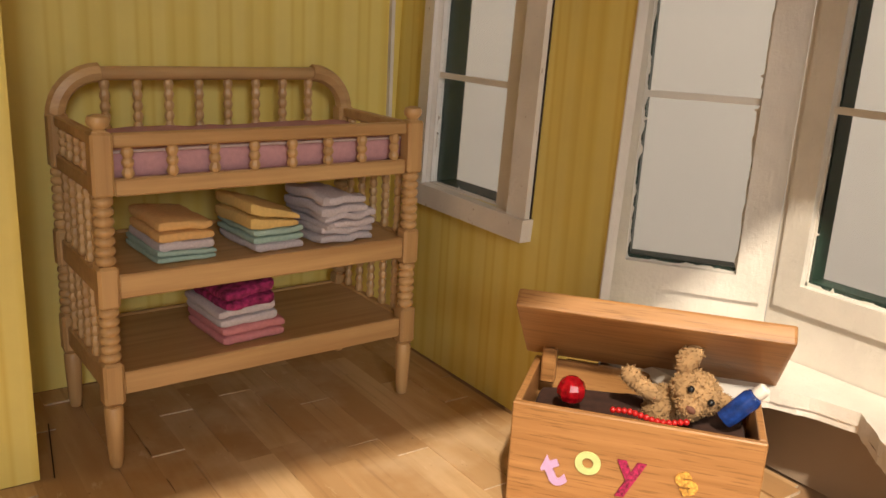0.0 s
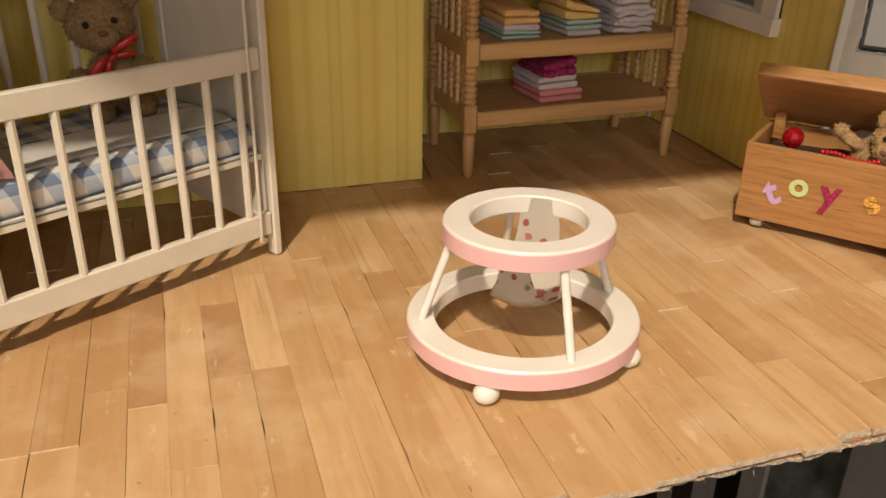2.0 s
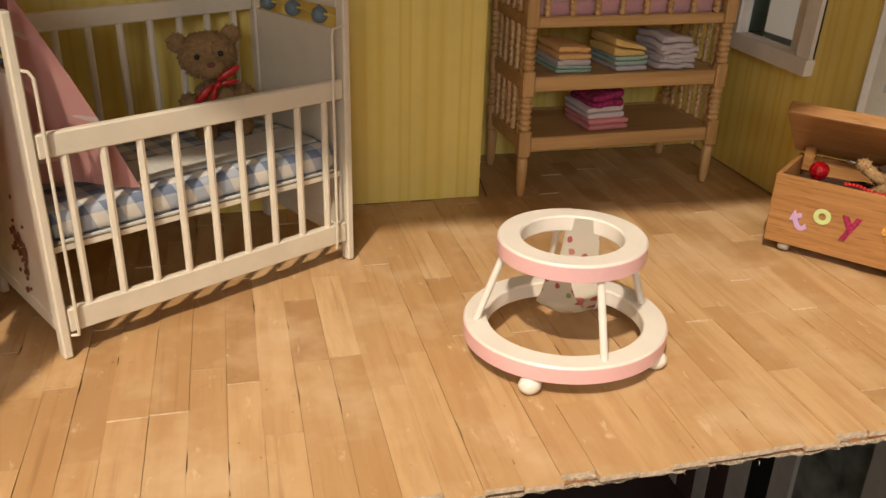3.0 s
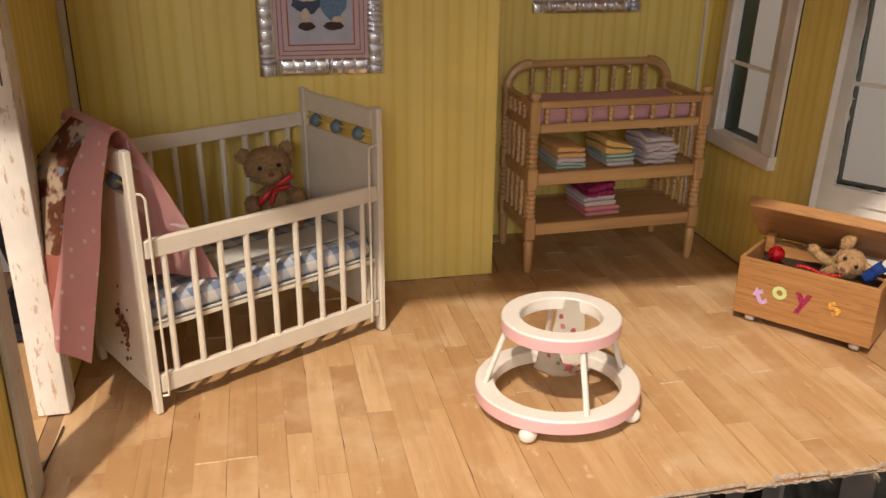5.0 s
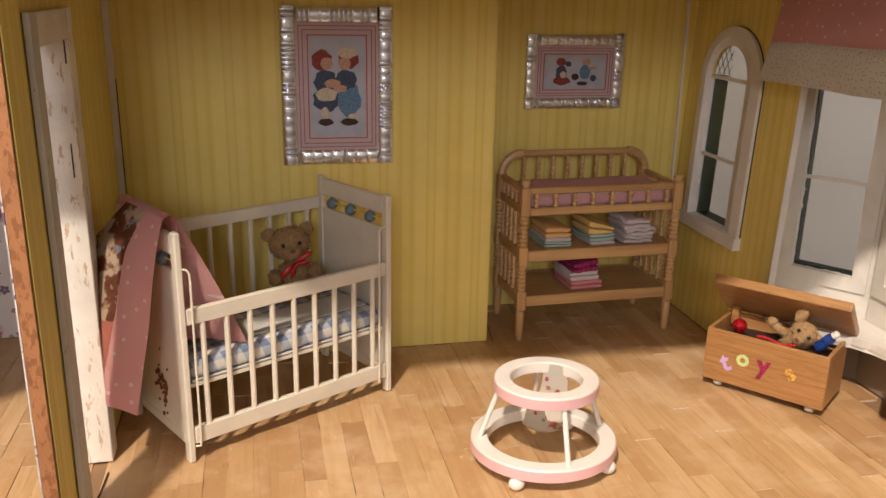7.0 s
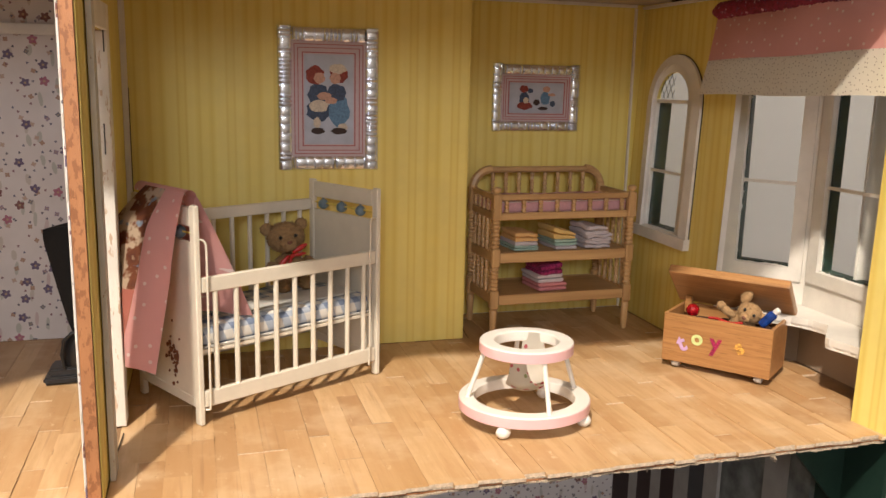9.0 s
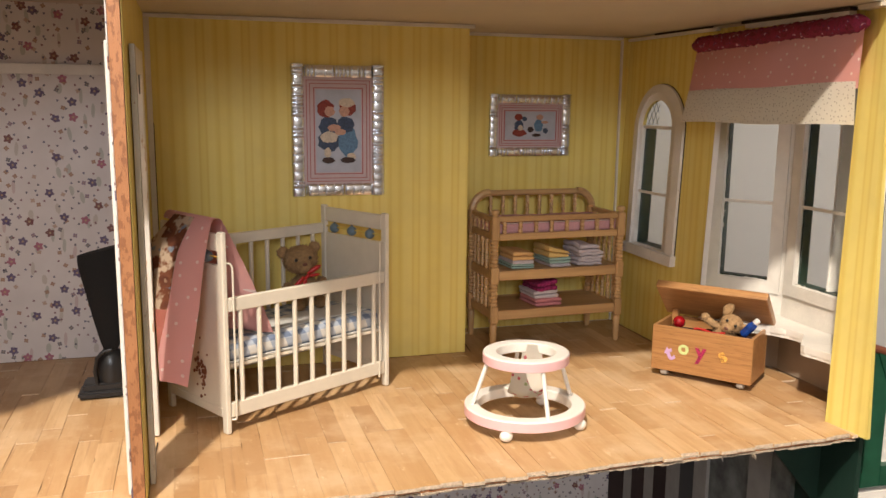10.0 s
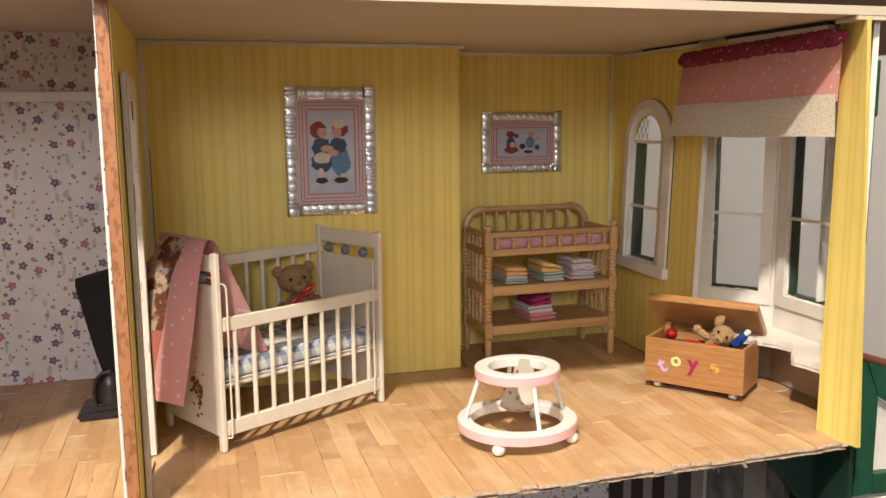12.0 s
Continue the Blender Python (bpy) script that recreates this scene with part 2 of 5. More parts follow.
PAPER = mat_wallpaper()
FLORAL = mat_floral()
WHITE = mat_chipped("white_trim_paint", (0.76, 0.72, 0.66), 0.71)
CHIPPED = mat_chipped("badly_chipped_white_paint", (0.78, 0.74, 0.68), 0.665)
# stains, over a grey that also holds the near casing's shade
STAINSHADE = mat_chipped("stained_shade_grey", (0.56, 0.54, 0.50), 0.64, 0.3)
JAMB = mat_chipped("worn_white_jamb_paint", (0.86, 0.82, 0.76), 0.585, 0.22, (0.50, 0.33, 0.20))
CEIL = mat_paint("cream_ceiling_paint", (0.58, 0.50, 0.39), 0.10, 0.7, 40.0)
# darker copy of the green, with shade under the floor and outside panes included
SHADEGREEN = mat_paint("shade_darkened_green", (0.010, 0.032, 0.022), 0.35, 0.45)
GREEN = mat_paint("dark_green_paint", (0.012, 0.075, 0.040), 0.35, 0.4)
PLANK = mat_plank()
EDGE = mat_chipped("raw_plywood_edge", (0.42, 0.185, 0.078), 0.53, 0.45, (0.22, 0.085, 0.035))
RAWEND = mat_plain("raw_plank_end", (0.70, 0.55, 0.40), 0.85, 0, 0.45, 500.0, 0.6)
RAWEDGE = mat_plain("raw_floor_edge", (0.68, 0.55, 0.41), 0.9, 0, 0.75, 1300.0, 0.6)
HONEY = mat_wood("honey_maple", (0.40, 0.225, 0.092), (0.62, 0.40, 0.185), "x", 1.2, 0.38, 0.07)
HONEY_Z = mat_wood("honey_maple_turned", (0.40, 0.225, 0.092), (0.62, 0.40, 0.185), "z", 1.2, 0.38, 0.07)
OAK = mat_wood("orange_oak", (0.30, 0.136, 0.045), (0.46, 0.238, 0.090), "x", 1.9, 0.34, 0.05, 0.25, 0.8)
CRIBWHITE = mat_paint("ivory_enamel", (0.72, 0.66, 0.55), 0.10, 0.35)
PINKPAINT = mat_paint("pink_enamel", (0.80, 0.49, 0.51), 0.06, 0.35)
ENAMEL = mat_paint("white_enamel", (0.80, 0.76, 0.71), 0.06, 0.3)
GINGHAM = mat_gingham()
PINKDOT = mat_dots("pink_dotted_cotton", (0.83, 0.455, 0.435), (0.88, 0.76, 0.72), 95.0, 0.09, 0.85, 0.75)
WHITEDOT = mat_dots("cream_dotted_cotton", (0.84, 0.78, 0.67), (0.30, 0.22, 0.17), 360.0, 0.12, 0.85, 0.80)
SEATPRINT = mat_seat()
RUFFLE = mat_calico("red_printed_cotton", [(0.38, (0.13, 0.005, 0.02)), (0.50, (0.24, 0.012, 0.05)), (0.62, (0.12, 0.006, 0.03)), (0.64, (0.10, 0.02, 0.14)), (0.67, (0.60, 0.32, 0.34))], 300.0)
PINKVAL = mat_dots("pink_flecked_cotton", (0.82, 0.43, 0.39), (0.90, 0.78, 0.70), 115.0, 0.090, 0.85, 0.95)
GLASS = mat_glass("clear_window_acetate")
BLACK = mat_plain("black_enamel", (0.010, 0.010, 0.011), 0.28)
BLACKCLOTH = mat_plain("black_cloth", (0.008, 0.008, 0.009), 0.9, 0, 0.3, 900.0, 0.3)
CRACK = mat_plain("dark_open_joint", (0.035, 0.020, 0.010), 0.9, 0, 0.4, 400.0)
# brown that carries the shadow cast under the window seat
SHADEBOARD = mat_paint("shade_brown_board", (0.40, 0.31, 0.23), 0.25, 0.85, 60.0)
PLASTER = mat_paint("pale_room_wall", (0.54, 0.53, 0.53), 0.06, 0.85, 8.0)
# for the unseen room only: darker, to hold down bounced light
BOUNCEPAINT = mat_paint("bounce_room_wall", (0.34, 0.32, 0.30), 0.06, 0.85, 8.0)
DARKFLOOR = mat_plain("dark_room_floor", (0.10, 0.07, 0.05), 0.6, 0, 0.4, 6.0)

# ---- mesh helpers ----


def empty(name, m=None):
    ob = new(name)
    ob.empty_display_size = 0.01
    if m is not None:
        ob.matrix_world = m
    return ob


def mesh_of(name, bm, material, smooth=False):
    me = bpy.data.meshes.new(name)
    bmesh.ops.recalc_face_normals(bm, faces=bm.faces)
    bm.to_mesh(me)
    bm.free()
    me.materials.append(material)
    if smooth:
        for p in me.polygons:
            p.use_smooth = True
        me.set_sharp_from_angle(angle=radians(38))
    return me


def part(name, bm, material, parent=None, label="", smooth=False, m=None):
    ob = new(name, mesh_of(name, bm, material, smooth))
    if parent is not None:
        ob.parent = parent
    if m is not None:
        ob.matrix_basis = m
    if label:
        ob["label"] = label
    return ob


def box(x0, x1, y0, y1, z0, z1, bevel=0.0, bm=None, seg=1):
    own = bm is None
    bm = bmesh.new() if own else bm
    r = bmesh.ops.create_cube(bm, size=1.0, matrix=Matrix.Translation(((x0 + x1) / 2, (y0 + y1) / 2, (z0 + z1) / 2)) @ Matrix.Diagonal((abs(x1 - x0), abs(y1 - y0), abs(z1 - z0), 1)))
    if bevel:
        es = {e for v in r["verts"] for e in v.link_edges}
        bmesh.ops.bevel(bm, geom=list(es), offset=bevel, segments=seg, affect="EDGES", profile=0.6)
    return bm


def lathe(profile, seg=16, m=None, bm=None):
    """Turn (radius, height) rows about z."""
    bm = bmesh.new() if bm is None else bm
    m = m or Matrix()
    rings = []
    for r, z in profile:
        rings.append([bm.verts.new(m @ Vector((r * math.cos(2 * math.pi * i / seg), r * math.sin(2 * math.pi * i / seg), z))) for i in range(seg)])
    for a, b in zip(rings, rings[1:]):
        for i in range(seg):
            j = (i + 1) % seg
            bm.faces.new((a[i], a[j], b[j], b[i]))
    bm.faces.new(rings[0][::-1])
    bm.faces.new(rings[-1])
    return bm


def along(p0, p1):
    """A matrix that takes the z axis to the line from p0 to p1."""
    d = Vector(p1) - Vector(p0)
    return Matrix.Translation(p0) @ d.to_track_quat("Z", "Y").to_matrix().to_4x4()


def rod(p0, p1, r, seg=10, bm=None, r1=None):
    n = (Vector(p1) - Vector(p0)).length
    return lathe([(r, 0), (r if r1 is None else r1, n)], seg, along(p0, p1), bm)


def sweep(points, r, seg=8, bm=None):
    """A round tube along a smooth line of points."""
    bm = bmesh.new() if bm is None else bm
    pts = [Vector(p) for p in points]
    rings = []
    for i, p in enumerate(pts):
        d = (pts[min(i + 1, len(pts) - 1)] - pts[max(i - 1, 0)]).normalized()
        q = d.to_track_quat("Z", "Y").to_matrix()
        rings.append([bm.verts.new(p + q @ Vector((r * math.cos(2 * math.pi * k / seg), r * math.sin(2 * math.pi * k / seg), 0))) for k in range(seg)])
    for a, b in zip(rings, rings[1:]):
        off = min(range(seg), key=lambda o: sum((a[k].co - b[(k + o) % seg].co).length for k in range(seg)))
        for k in range(seg):
            l = (k + 1) % seg
            bm.faces.new((a[k], a[l], b[(l + off) % seg], b[(k + off) % seg]))
    bm.faces.new(rings[0][::-1])
    bm.faces.new(rings[-1])
    return bm


def prism(outline, z0, z1, bm=None, m=None):
    """A flat shape in x, y raised from z0 to z1."""
    bm = bmesh.new() if bm is None else bm
    m = m or Matrix()
    a = [bm.verts.new(m @ Vector((x, y, z0))) for x, y in outline]
    b = [bm.verts.new(m @ Vector((x, y, z1))) for x, y in outline]
    n = len(a)
    for i in range(n):
        j = (i + 1) % n
        bm.faces.new((a[i], a[j], b[j], b[i]))
    bm.faces.new(a[::-1])
    bm.faces.new(b)
    return bm


def ring(r0, r1, z0, z1, seg=72, bevel=0.0005):
    """A flat ring with eased edges."""
    bm = bmesh.new()
    c = bevel
    prof = [(r0 + c, z0), (r1 - c, z0), (r1, z0 + c), (r1, z1 - c), (r1 - c, z1), (r0 + c, z1), (r0, z1 - c), (r0, z0 + c)]
    rows = [[bm.verts.new((r * math.cos(2 * math.pi * i / seg), r * math.sin(2 * math.pi * i / seg), z)) for i in range(seg)] for r, z in prof]
    for k in range(len(rows)):
        a, b = rows[k], rows[(k + 1) % len(rows)]
        for i in range(seg):
            j = (i + 1) % seg
            bm.faces.new((a[i], a[j], b[j], b[i]))
    return bm


def ball(r, m=None, u=14, v=9, bm=None, rough=0.0, rng=None):
    bm = bmesh.new() if bm is None else bm
    res = bmesh.ops.create_uvsphere(bm, u_segments=u, v_segments=v, radius=r, matrix=m or Matrix())
    if rough:
        for w in res["verts"]:
            w.co += Vector((rng.uniform(-1, 1), rng.uniform(-1, 1), rng.uniform(-1, 1))) * rough
    return bm


def sheet(rows, thick=0.0):
    """A cloth from a grid of points, with UVs in metres, given thickness."""
    bm = bmesh.new()
    uv = bm.loops.layers.uv.new("UVMap")
    g = [[bm.verts.new(p) for p in row] for row in rows]
    us = [0.0]
    for a, b in zip(rows[0], rows[0][1:]):
        us.append(us[-1] + (Vector(b) - Vector(a)).length)
    vs = [0.0]
    for a, b in zip(rows, rows[1:]):
        vs.append(vs[-1] + (Vector(b[0]) - Vector(a[0])).length)
    for i in range(len(g) - 1):
        for j in range(len(g[0]) - 1):
            f = bm.faces.new((g[i][j], g[i][j + 1], g[i + 1][j + 1], g[i + 1][j]))
            for l, (a, b) in zip(f.loops, ((i, j), (i, j + 1), (i + 1, j + 1), (i + 1, j))):
                l[uv].uv = (us[b], vs[a])
    if thick:
        bmesh.ops.solidify(bm, geom=bm.faces[:], thickness=thick)
    return bm


def structure(name, bm, material, label, category, parent=None):
    return tagged(part(name, bm, material, parent), label, category, kind="structure")


def holed(u0, u1, z0, z1, holes, t, m, bm=None):
    """A wall board in the plane u, z with thickness t and openings (ua, ub, za, zb, arched)."""
    bm = bmesh.new() if bm is None else bm
    cuts = sorted({u0, u1, *[h[0] for h in holes], *[h[1] for h in holes]})
    for a, b in zip(cuts, cuts[1:]):
        inside = [h for h in holes if h[0] <= a + 1e-9 and h[1] >= b - 1e-9]
        if not inside:
            prism([(a, z0), (b, z0), (b, z1), (a, z1)], 0, t, bm, m)
            continue
        h = inside[0]
        if h[2] > z0 + 1e-6:
            prism([(a, z0), (b, z0), (b, h[2]), (a, h[2])], 0, t, bm, m)
        if len(h) > 4 and h[4]:
            r, c, n = (b - a) / 2, (a + b) / 2, 12
            spring = h[3] - r
            for k in range(n):
                p, q = math.pi * (1 - k / n), math.pi * (1 - (k + 1) / n)
                ua, ub = c + r * math.cos(p), c + r * math.cos(q)
                prism([(ua, spring + r * math.sin(p)), (ub, spring + r * math.sin(q)), (ub, z1), (ua, z1)], 0, t, bm, m)
        elif h[3] < z1 - 1e-6:
            prism([(a, h[3]), (b, h[3]), (b, z1), (a, z1)], 0, t, bm, m)
    return bm


def upright(p, q):
    """Takes (u, z, depth) to the plane that stands on the line p to q; depth grows to the left of the way."""
    d = Vector((q[0] - p[0], q[1] - p[1], 0)).normalized()
    n = Vector((-d.y, d.x, 0))
    m = Matrix.Identity(4)
    m.col[0][:3], m.col[1][:3], m.col[2][:3], m.col[3][:3] = d, (0, 0, 1), n, (p[0], p[1], 0)
    return m


def skewed(low, high, z0, z1, t, n=16):
    """A board between two floor-plan lines that do not lie straight over each other."""
    bm = bmesh.new()
    rows = []
    for i in range(n + 1):
        f = i / n
        p, q = (Vector((*a, z0)).lerp(Vector((*b, z1)), f) for a, b in zip(low, high))
        rows.append([bm.verts.new(c) for c in (p, (p + q) / 2, q, q + Vector((t, t * 0.2, 0)), p + Vector((t, t * 0.2, 0)))])
    for a, b in zip(rows, rows[1:]):
        for k in range(5):
            bm.faces.new((a[k], a[(k + 1) % 5], b[(k + 1) % 5], b[k]))
    bm.faces.new(rows[0])
    bm.faces.new(rows[-1][::-1])
    return bm


def ragged_line(points, step, amount, seed):
    """A polyline cut into short lengths, broken a little to either side."""
    out = []
    for (ax, ay), (bx, by) in zip(points, points[1:]):
        d = Vector((bx - ax, by - ay))
        n = max(1, int(d.length / step))
        nx, ny = -d.y / d.length, d.x / d.length
        for k in range(n):
            o = amount * (noise.noise(Vector((ax * 900 + k * 0.9, seed, ay * 700))) + 0.6 * noise.noise(Vector((k * 2.3, seed + 4, ax * 900)))) if k else 0.0
            out.append((ax + d.x * k / n + nx * o, ay + d.y * k / n + ny * o))
    return out + [points[-1]]


# ---- the house ----
ZC = 0.242      # ceiling
YF = 0.044      # front edge of the floors
XL, XR = -0.175, 0.201
YB, YA = 0.259, 0.322
T = 0.003

wall_back = structure("wall_back", box(XL + 0.0002, 0.046, YB, YB + T, 0, ZC), PAPER, "yellow striped papered back wall of the dollhouse nursery", "wall")
wall_recess = structure("wall_recess", box(0.046 - T, 0.046, YB + T + 0.0002, YA, 0, ZC), PAPER, "yellow striped side of the recess", "wall")
wall_alcove = structure("wall_alcove", box(0.046 + 0.0002, 0.2135, YA + 0.0001, YA + T, 0, ZC), PAPER, "yellow striped papered wall of the recess", "wall")

# right wall: local u runs from the back corner to the bay; it leans a little outwards
m_right = upright((XR, YA), (XR, YF))
m_right.col[1][0] = 0.035
W1 = (0.0305, 0.0750, 0.0735, 0.1905, True)           # arched opening
wall_right = structure("wall_right", holed(0.0, YA - 0.1905, 0.0, ZC - 0.0002, [W1], T, m_right), PAPER, "yellow striped right wall with an arched window", "wall")
structure("wall_right_front", skewed(((0.2127, 0.0670), (0.2174, 0.0385)), ((0.2150, 0.0670), (0.2054, 0.0385)), -0.0014, ZC - 0.0002, T), PAPER, "yellow striped strip of wall in front of the bay", "wall")
structure("wall_right_header", holed(0.0004, 0.1201, 0.2345, ZC - 0.0002, [], T, upright((0.2090, 0.1868), (0.2128, 0.0672))), PAPER, "yellow papered strip over the bay opening", "wall")

# partition with a doorway to the next room
m_part = upright((XL, YF), (XL, 0.3255))
DOOR = (0.0525, 0.104, 0.0, 0.200)
structure("wall_partition", holed(0.0172, 0.2146, 0, ZC, [DOOR], 0.0005, m_part), PAPER, "yellow papered face of the partition", "wall")
m_core = upright((XL - 0.0007, YF), (XL - 0.0007, 0.3255))
structure("wall_partition_core", holed(0.0150, 0.2815, 0, ZC + 0.012, [DOOR], 0.0052, m_core), EDGE, "raw brown plywood partition with rough front edge", "wall")
m_side = upright((XL - 0.0061, YF), (XL - 0.0061, 0.3255))
structure("wall_partition_far", holed(0.0150, 0.2815, 0, ZC + 0.006, [DOOR], 0.0006, m_side), FLORAL, "floral papered far face of the partition", "wall")

floor = structure("floor", prism([(-0.42, YF + 0.0062), (0.2262, YF + 0.0062), (0.2300, 0.0560), (0.2580, 0.0920), (0.2580, 0.1645), (0.2095, 0.2370), (0.2070, 0.3255), (-0.42, 0.3255)], -0.0050, -0.0014), mat_plain("bare_plywood_sheet", (0.34, 0.20, 0.10), 0.8, 0, 0.35, 60.0), "plywood floor sheet under pale wooden planks", "floor")
ceiling = structure("ceiling", prism([(XL - 0.0060, YF - 0.002), (0.2225, YF - 0.004), (0.2190, 0.0700), (0.2150, 0.1900), (0.2150, YA + T), (XL - 0.0060, YA + T)], ZC + 0.0003, ZC + 0.005), CEIL, "cream painted ceiling", "ceiling")

# bay: three white boards outside the opening, each with a window
B0, B1, B2, B3 = (0.2045, 0.229), (0.252, 0.163), (0.252, 0.093), (0.2175, 0.047)


def window(name, p, q, hole, arched, bar_z, label, lattice=False, sill=True, m=None, deep=0.007):
    """Pane, sash bar, inner casing and green outer casing of an opening in the board that stands on p to q."""
    m = m or upright(p, q)
    ua, ub, za, zb = hole
    w = tagged(empty(name), label, "window", kind="structure")
    c = 0.0095

    def arch_line(a, b, z0, top, n=20):
        """The outline of an arched opening, from the foot of one side over the crown to the other."""
        r, mid = (b - a) / 2, (a + b) / 2
        return [(a, z0)] + [(mid - r * math.cos(math.pi * k / n), top - r + r * math.sin(math.pi * k / n)) for k in range(n + 1)] + [(b, z0)]

    def band(inner, outer, d0, d1, thick):
        """A strip between two such outlines, lying at depth d0 along the inner and d1 along the outer one."""
        bm = bmesh.new()
        rows = [[bm.verts.new(m @ Vector((u, z, d))) for u, z in line] for line, d in ((inner, d0), (outer, d1), (outer, d1 + thick), (inner, d0 + thick))]
        for p, q in zip(rows, rows[1:] + rows[:1]):
            for k in range(len(p) - 1):
                bm.faces.new((p[k], p[k + 1], q[k + 1], q[k]))
        for k in (0, -1):
            bm.faces.new([row[k] for row in rows])
        return bm

    def frame_bm(a, b, z0, z1, k, t0, t1):
        bm = bmesh.new()
        prism([(a - k, z0 - k), (a, z0 - k), (a, z1 + k), (a - k, z1 + k)], t0, t1, bm, m)
        prism([(b, z0 - k), (b + k, z0 - k), (b + k, z1 + k), (b, z1 + k)], t0, t1, bm, m)
        prism([(a, z0 - k), (b, z0 - k), (b, z0), (a, z0)], t0, t1, bm, m)
        prism([(a, z1), (b, z1), (b, z1 + k), (a, z1 + k)], t0, t1, bm, m)
        return bm

    if arched:
        lines = [arch_line(ua - e, ub + f, za - 0.004, zb + g) for e, f, g in ((0.0, 0.0, 0.0), (0.0012, 0.0098, 0.0060), (0.0085, 0.0195, 0.0125), (0.0087, 0.0199, 0.0128))]
        part("reveal", band(lines[0], lines[1], -0.0002, -0.0016, 0.0001), WHITE, w, "splayed white reveal")
        part("casing", band(lines[1], lines[2], -0.0034, -0.0030, 0.0028), CHIPPED, w, "rough white painted arched casing")
        part("crack", band(lines[2], lines[3], -0.0008, -0.0008, 0.0006), CRACK, w, "dark crack round the casing")
        fan = zb - (ub - ua) / 2 + 0.001
        green = bmesh.new()
        for out in ([(ua - 0.008, za - 0.007), (ub + 0.008, za - 0.007), (ub + 0.008, za + 0.0008), (ua - 0.008, za + 0.0008)], [(ua - 0.008, za + 0.0009), (ua + 0.0008, za + 0.0009), (ua + 0.0008, fan), (ua - 0.008, fan)], [(ub - 0.0004, za + 0.0009), (ub + 0.008, za + 0.0009), (ub + 0.008, fan), (ub - 0.0004, fan)]):
            prism(out, T + 0.0002, T + 0.010, green, m)
        part("outer_casing", green, SHADEGREEN, w, "dark green outside casing")
        for u0, u1, z0, z1 in ((ua - 0.0001, ua + 0.0005, za, fan), (ub - 0.0005, ub + 0.0001, za, fan), (ua, ub, za - 0.0001, za + 0.0006)):
            part("lining", prism([(u0, z0), (u1, z0), (u1, z1), (u0, z1)], -0.0001, T + 0.0001, None, m), WHITE, w, "white painted lining")
    else:
        part("casing", frame_bm(ua, ub, za, zb, 0.0085, -0.0016, -0.0001), WHITE, w, "rough white painted casing")
        part("outer_casing", frame_bm(ua + 0.0007, ub - 0.0003, za + 0.0012, zb, 0.0070, T + 0.0002, T + deep), SHADEGREEN, w, "dark green outside casing")
    if sill:
        part("sill", prism([(ua - c - 0.001, za - 0.0080), (ub + 0.0206, za - 0.0086), (ub + 0.0210, za - 0.0006), (ua - c - 0.001, za + 0.0002)], -0.0050, -0.0001, None, m), CHIPPED, w, "chipped white window sill")
    rng = random.Random(len(name) + int(ua * 10000))

    def ragged(horizontal, at, a, b, side):
        """A brushed-over, uneven edge of paint lying on the pane."""
        n = max(12, int((b - a) / 0.0007))
        out = [(a + (b - a) * i / n, at + side * (0.0002 + 0.0011 * max(0.0, noise.noise(Vector((i * 0.16, at * 900, 0.3))) + 0.2) + 0.0008 * max(0.0, noise.noise(Vector((i * 0.62, at * 700, 4.0)))) + (0.0014 if rng.random() < 0.012 else 0.0))) for i in range(n + 1)]
        out = [(a, at - side * 0.0006)] + out + [(b, at - side * 0.0006)]
        if not horizontal:
            out = [(z, u) for u, z in out]
        part("paint_edge", prism(out, T * 0.5 - 0.0004, T * 0.5 - 0.00005, None, m), CHIPPED if horizontal else WHITE, w, "ragged edge of white paint")

    ragged(True, za, ua, ub, 1)
    ragged(False, ua, za, zb - (0.02 if arched else 0), 1)
    ragged(False, ub, za, zb - (0.02 if arched else 0), -1)
    pane = part("pane", prism([(ua - 0.0004, za - 0.0004), (ub + 0.0004, za - 0.0004), (ub + 0.0004, zb), (ua - 0.0004, zb)], T * 0.5, T * 0.5 + 0.0004, None, m), GLASS, w, "clear plastic pane")
    pane.visible_shadow = False
    part("sash_bar", prism([(ua, bar_z - 0.0011), (ub, bar_z - 0.0011), (ub, bar_z + 0.0011), (ua, bar_z + 0.0011)], 0.0003, 0.0013, None, m), WHITE, w, "thin white sash bar")
    if lattice:
        z = zb - (ub - ua) / 2 + 0.001
        part("transom", prism([(ua, z - 0.0013), (ub, z - 0.0013), (ub, z + 0.0013), (ua, z + 0.0013)], 0.0002, 0.0013, None, m), WHITE, w, "thin white transom bar")
        bm = bmesh.new()
        r, mid = (ub - ua) / 2, (ua + ub) / 2
        step, k = 0.0062, 0.0003
        for s in (-1, 1):
            for i in range(-9, 10):
                o = i * step
                pts = []
                for j in range(41):
                    u = -r + 2 * r * j / 40
                    zz = s * 1.6 * (u - o)
                    if u < 0.0 and 0.0012 < zz < math.sqrt(max(r * r - u * u, 0)) + 0.001:
                        pts.append((mid + u, z + zz))
                if len(pts) > 2:
                    (a, b), (e, f) = pts[0], pts[-1]
                    d = Vector((e - a, f - b)).normalized() * k
                    prism([(a - d.y, b + d.x), (e - d.y, f + d.x), (e + d.y, f - d.x), (a + d.y, b - d.x)], 0.0014 + 0.0003 * (s + 1), 0.0016 + 0.0003 * (s + 1), bm, m)
        part("lattice", bm, BLACK, w, "black diamond leading")
    return w


window("window_1", None, None, W1[:4], True, 0.117, "narrow arched window with chipped white casing and diamond leaded top", True, m=m_right)

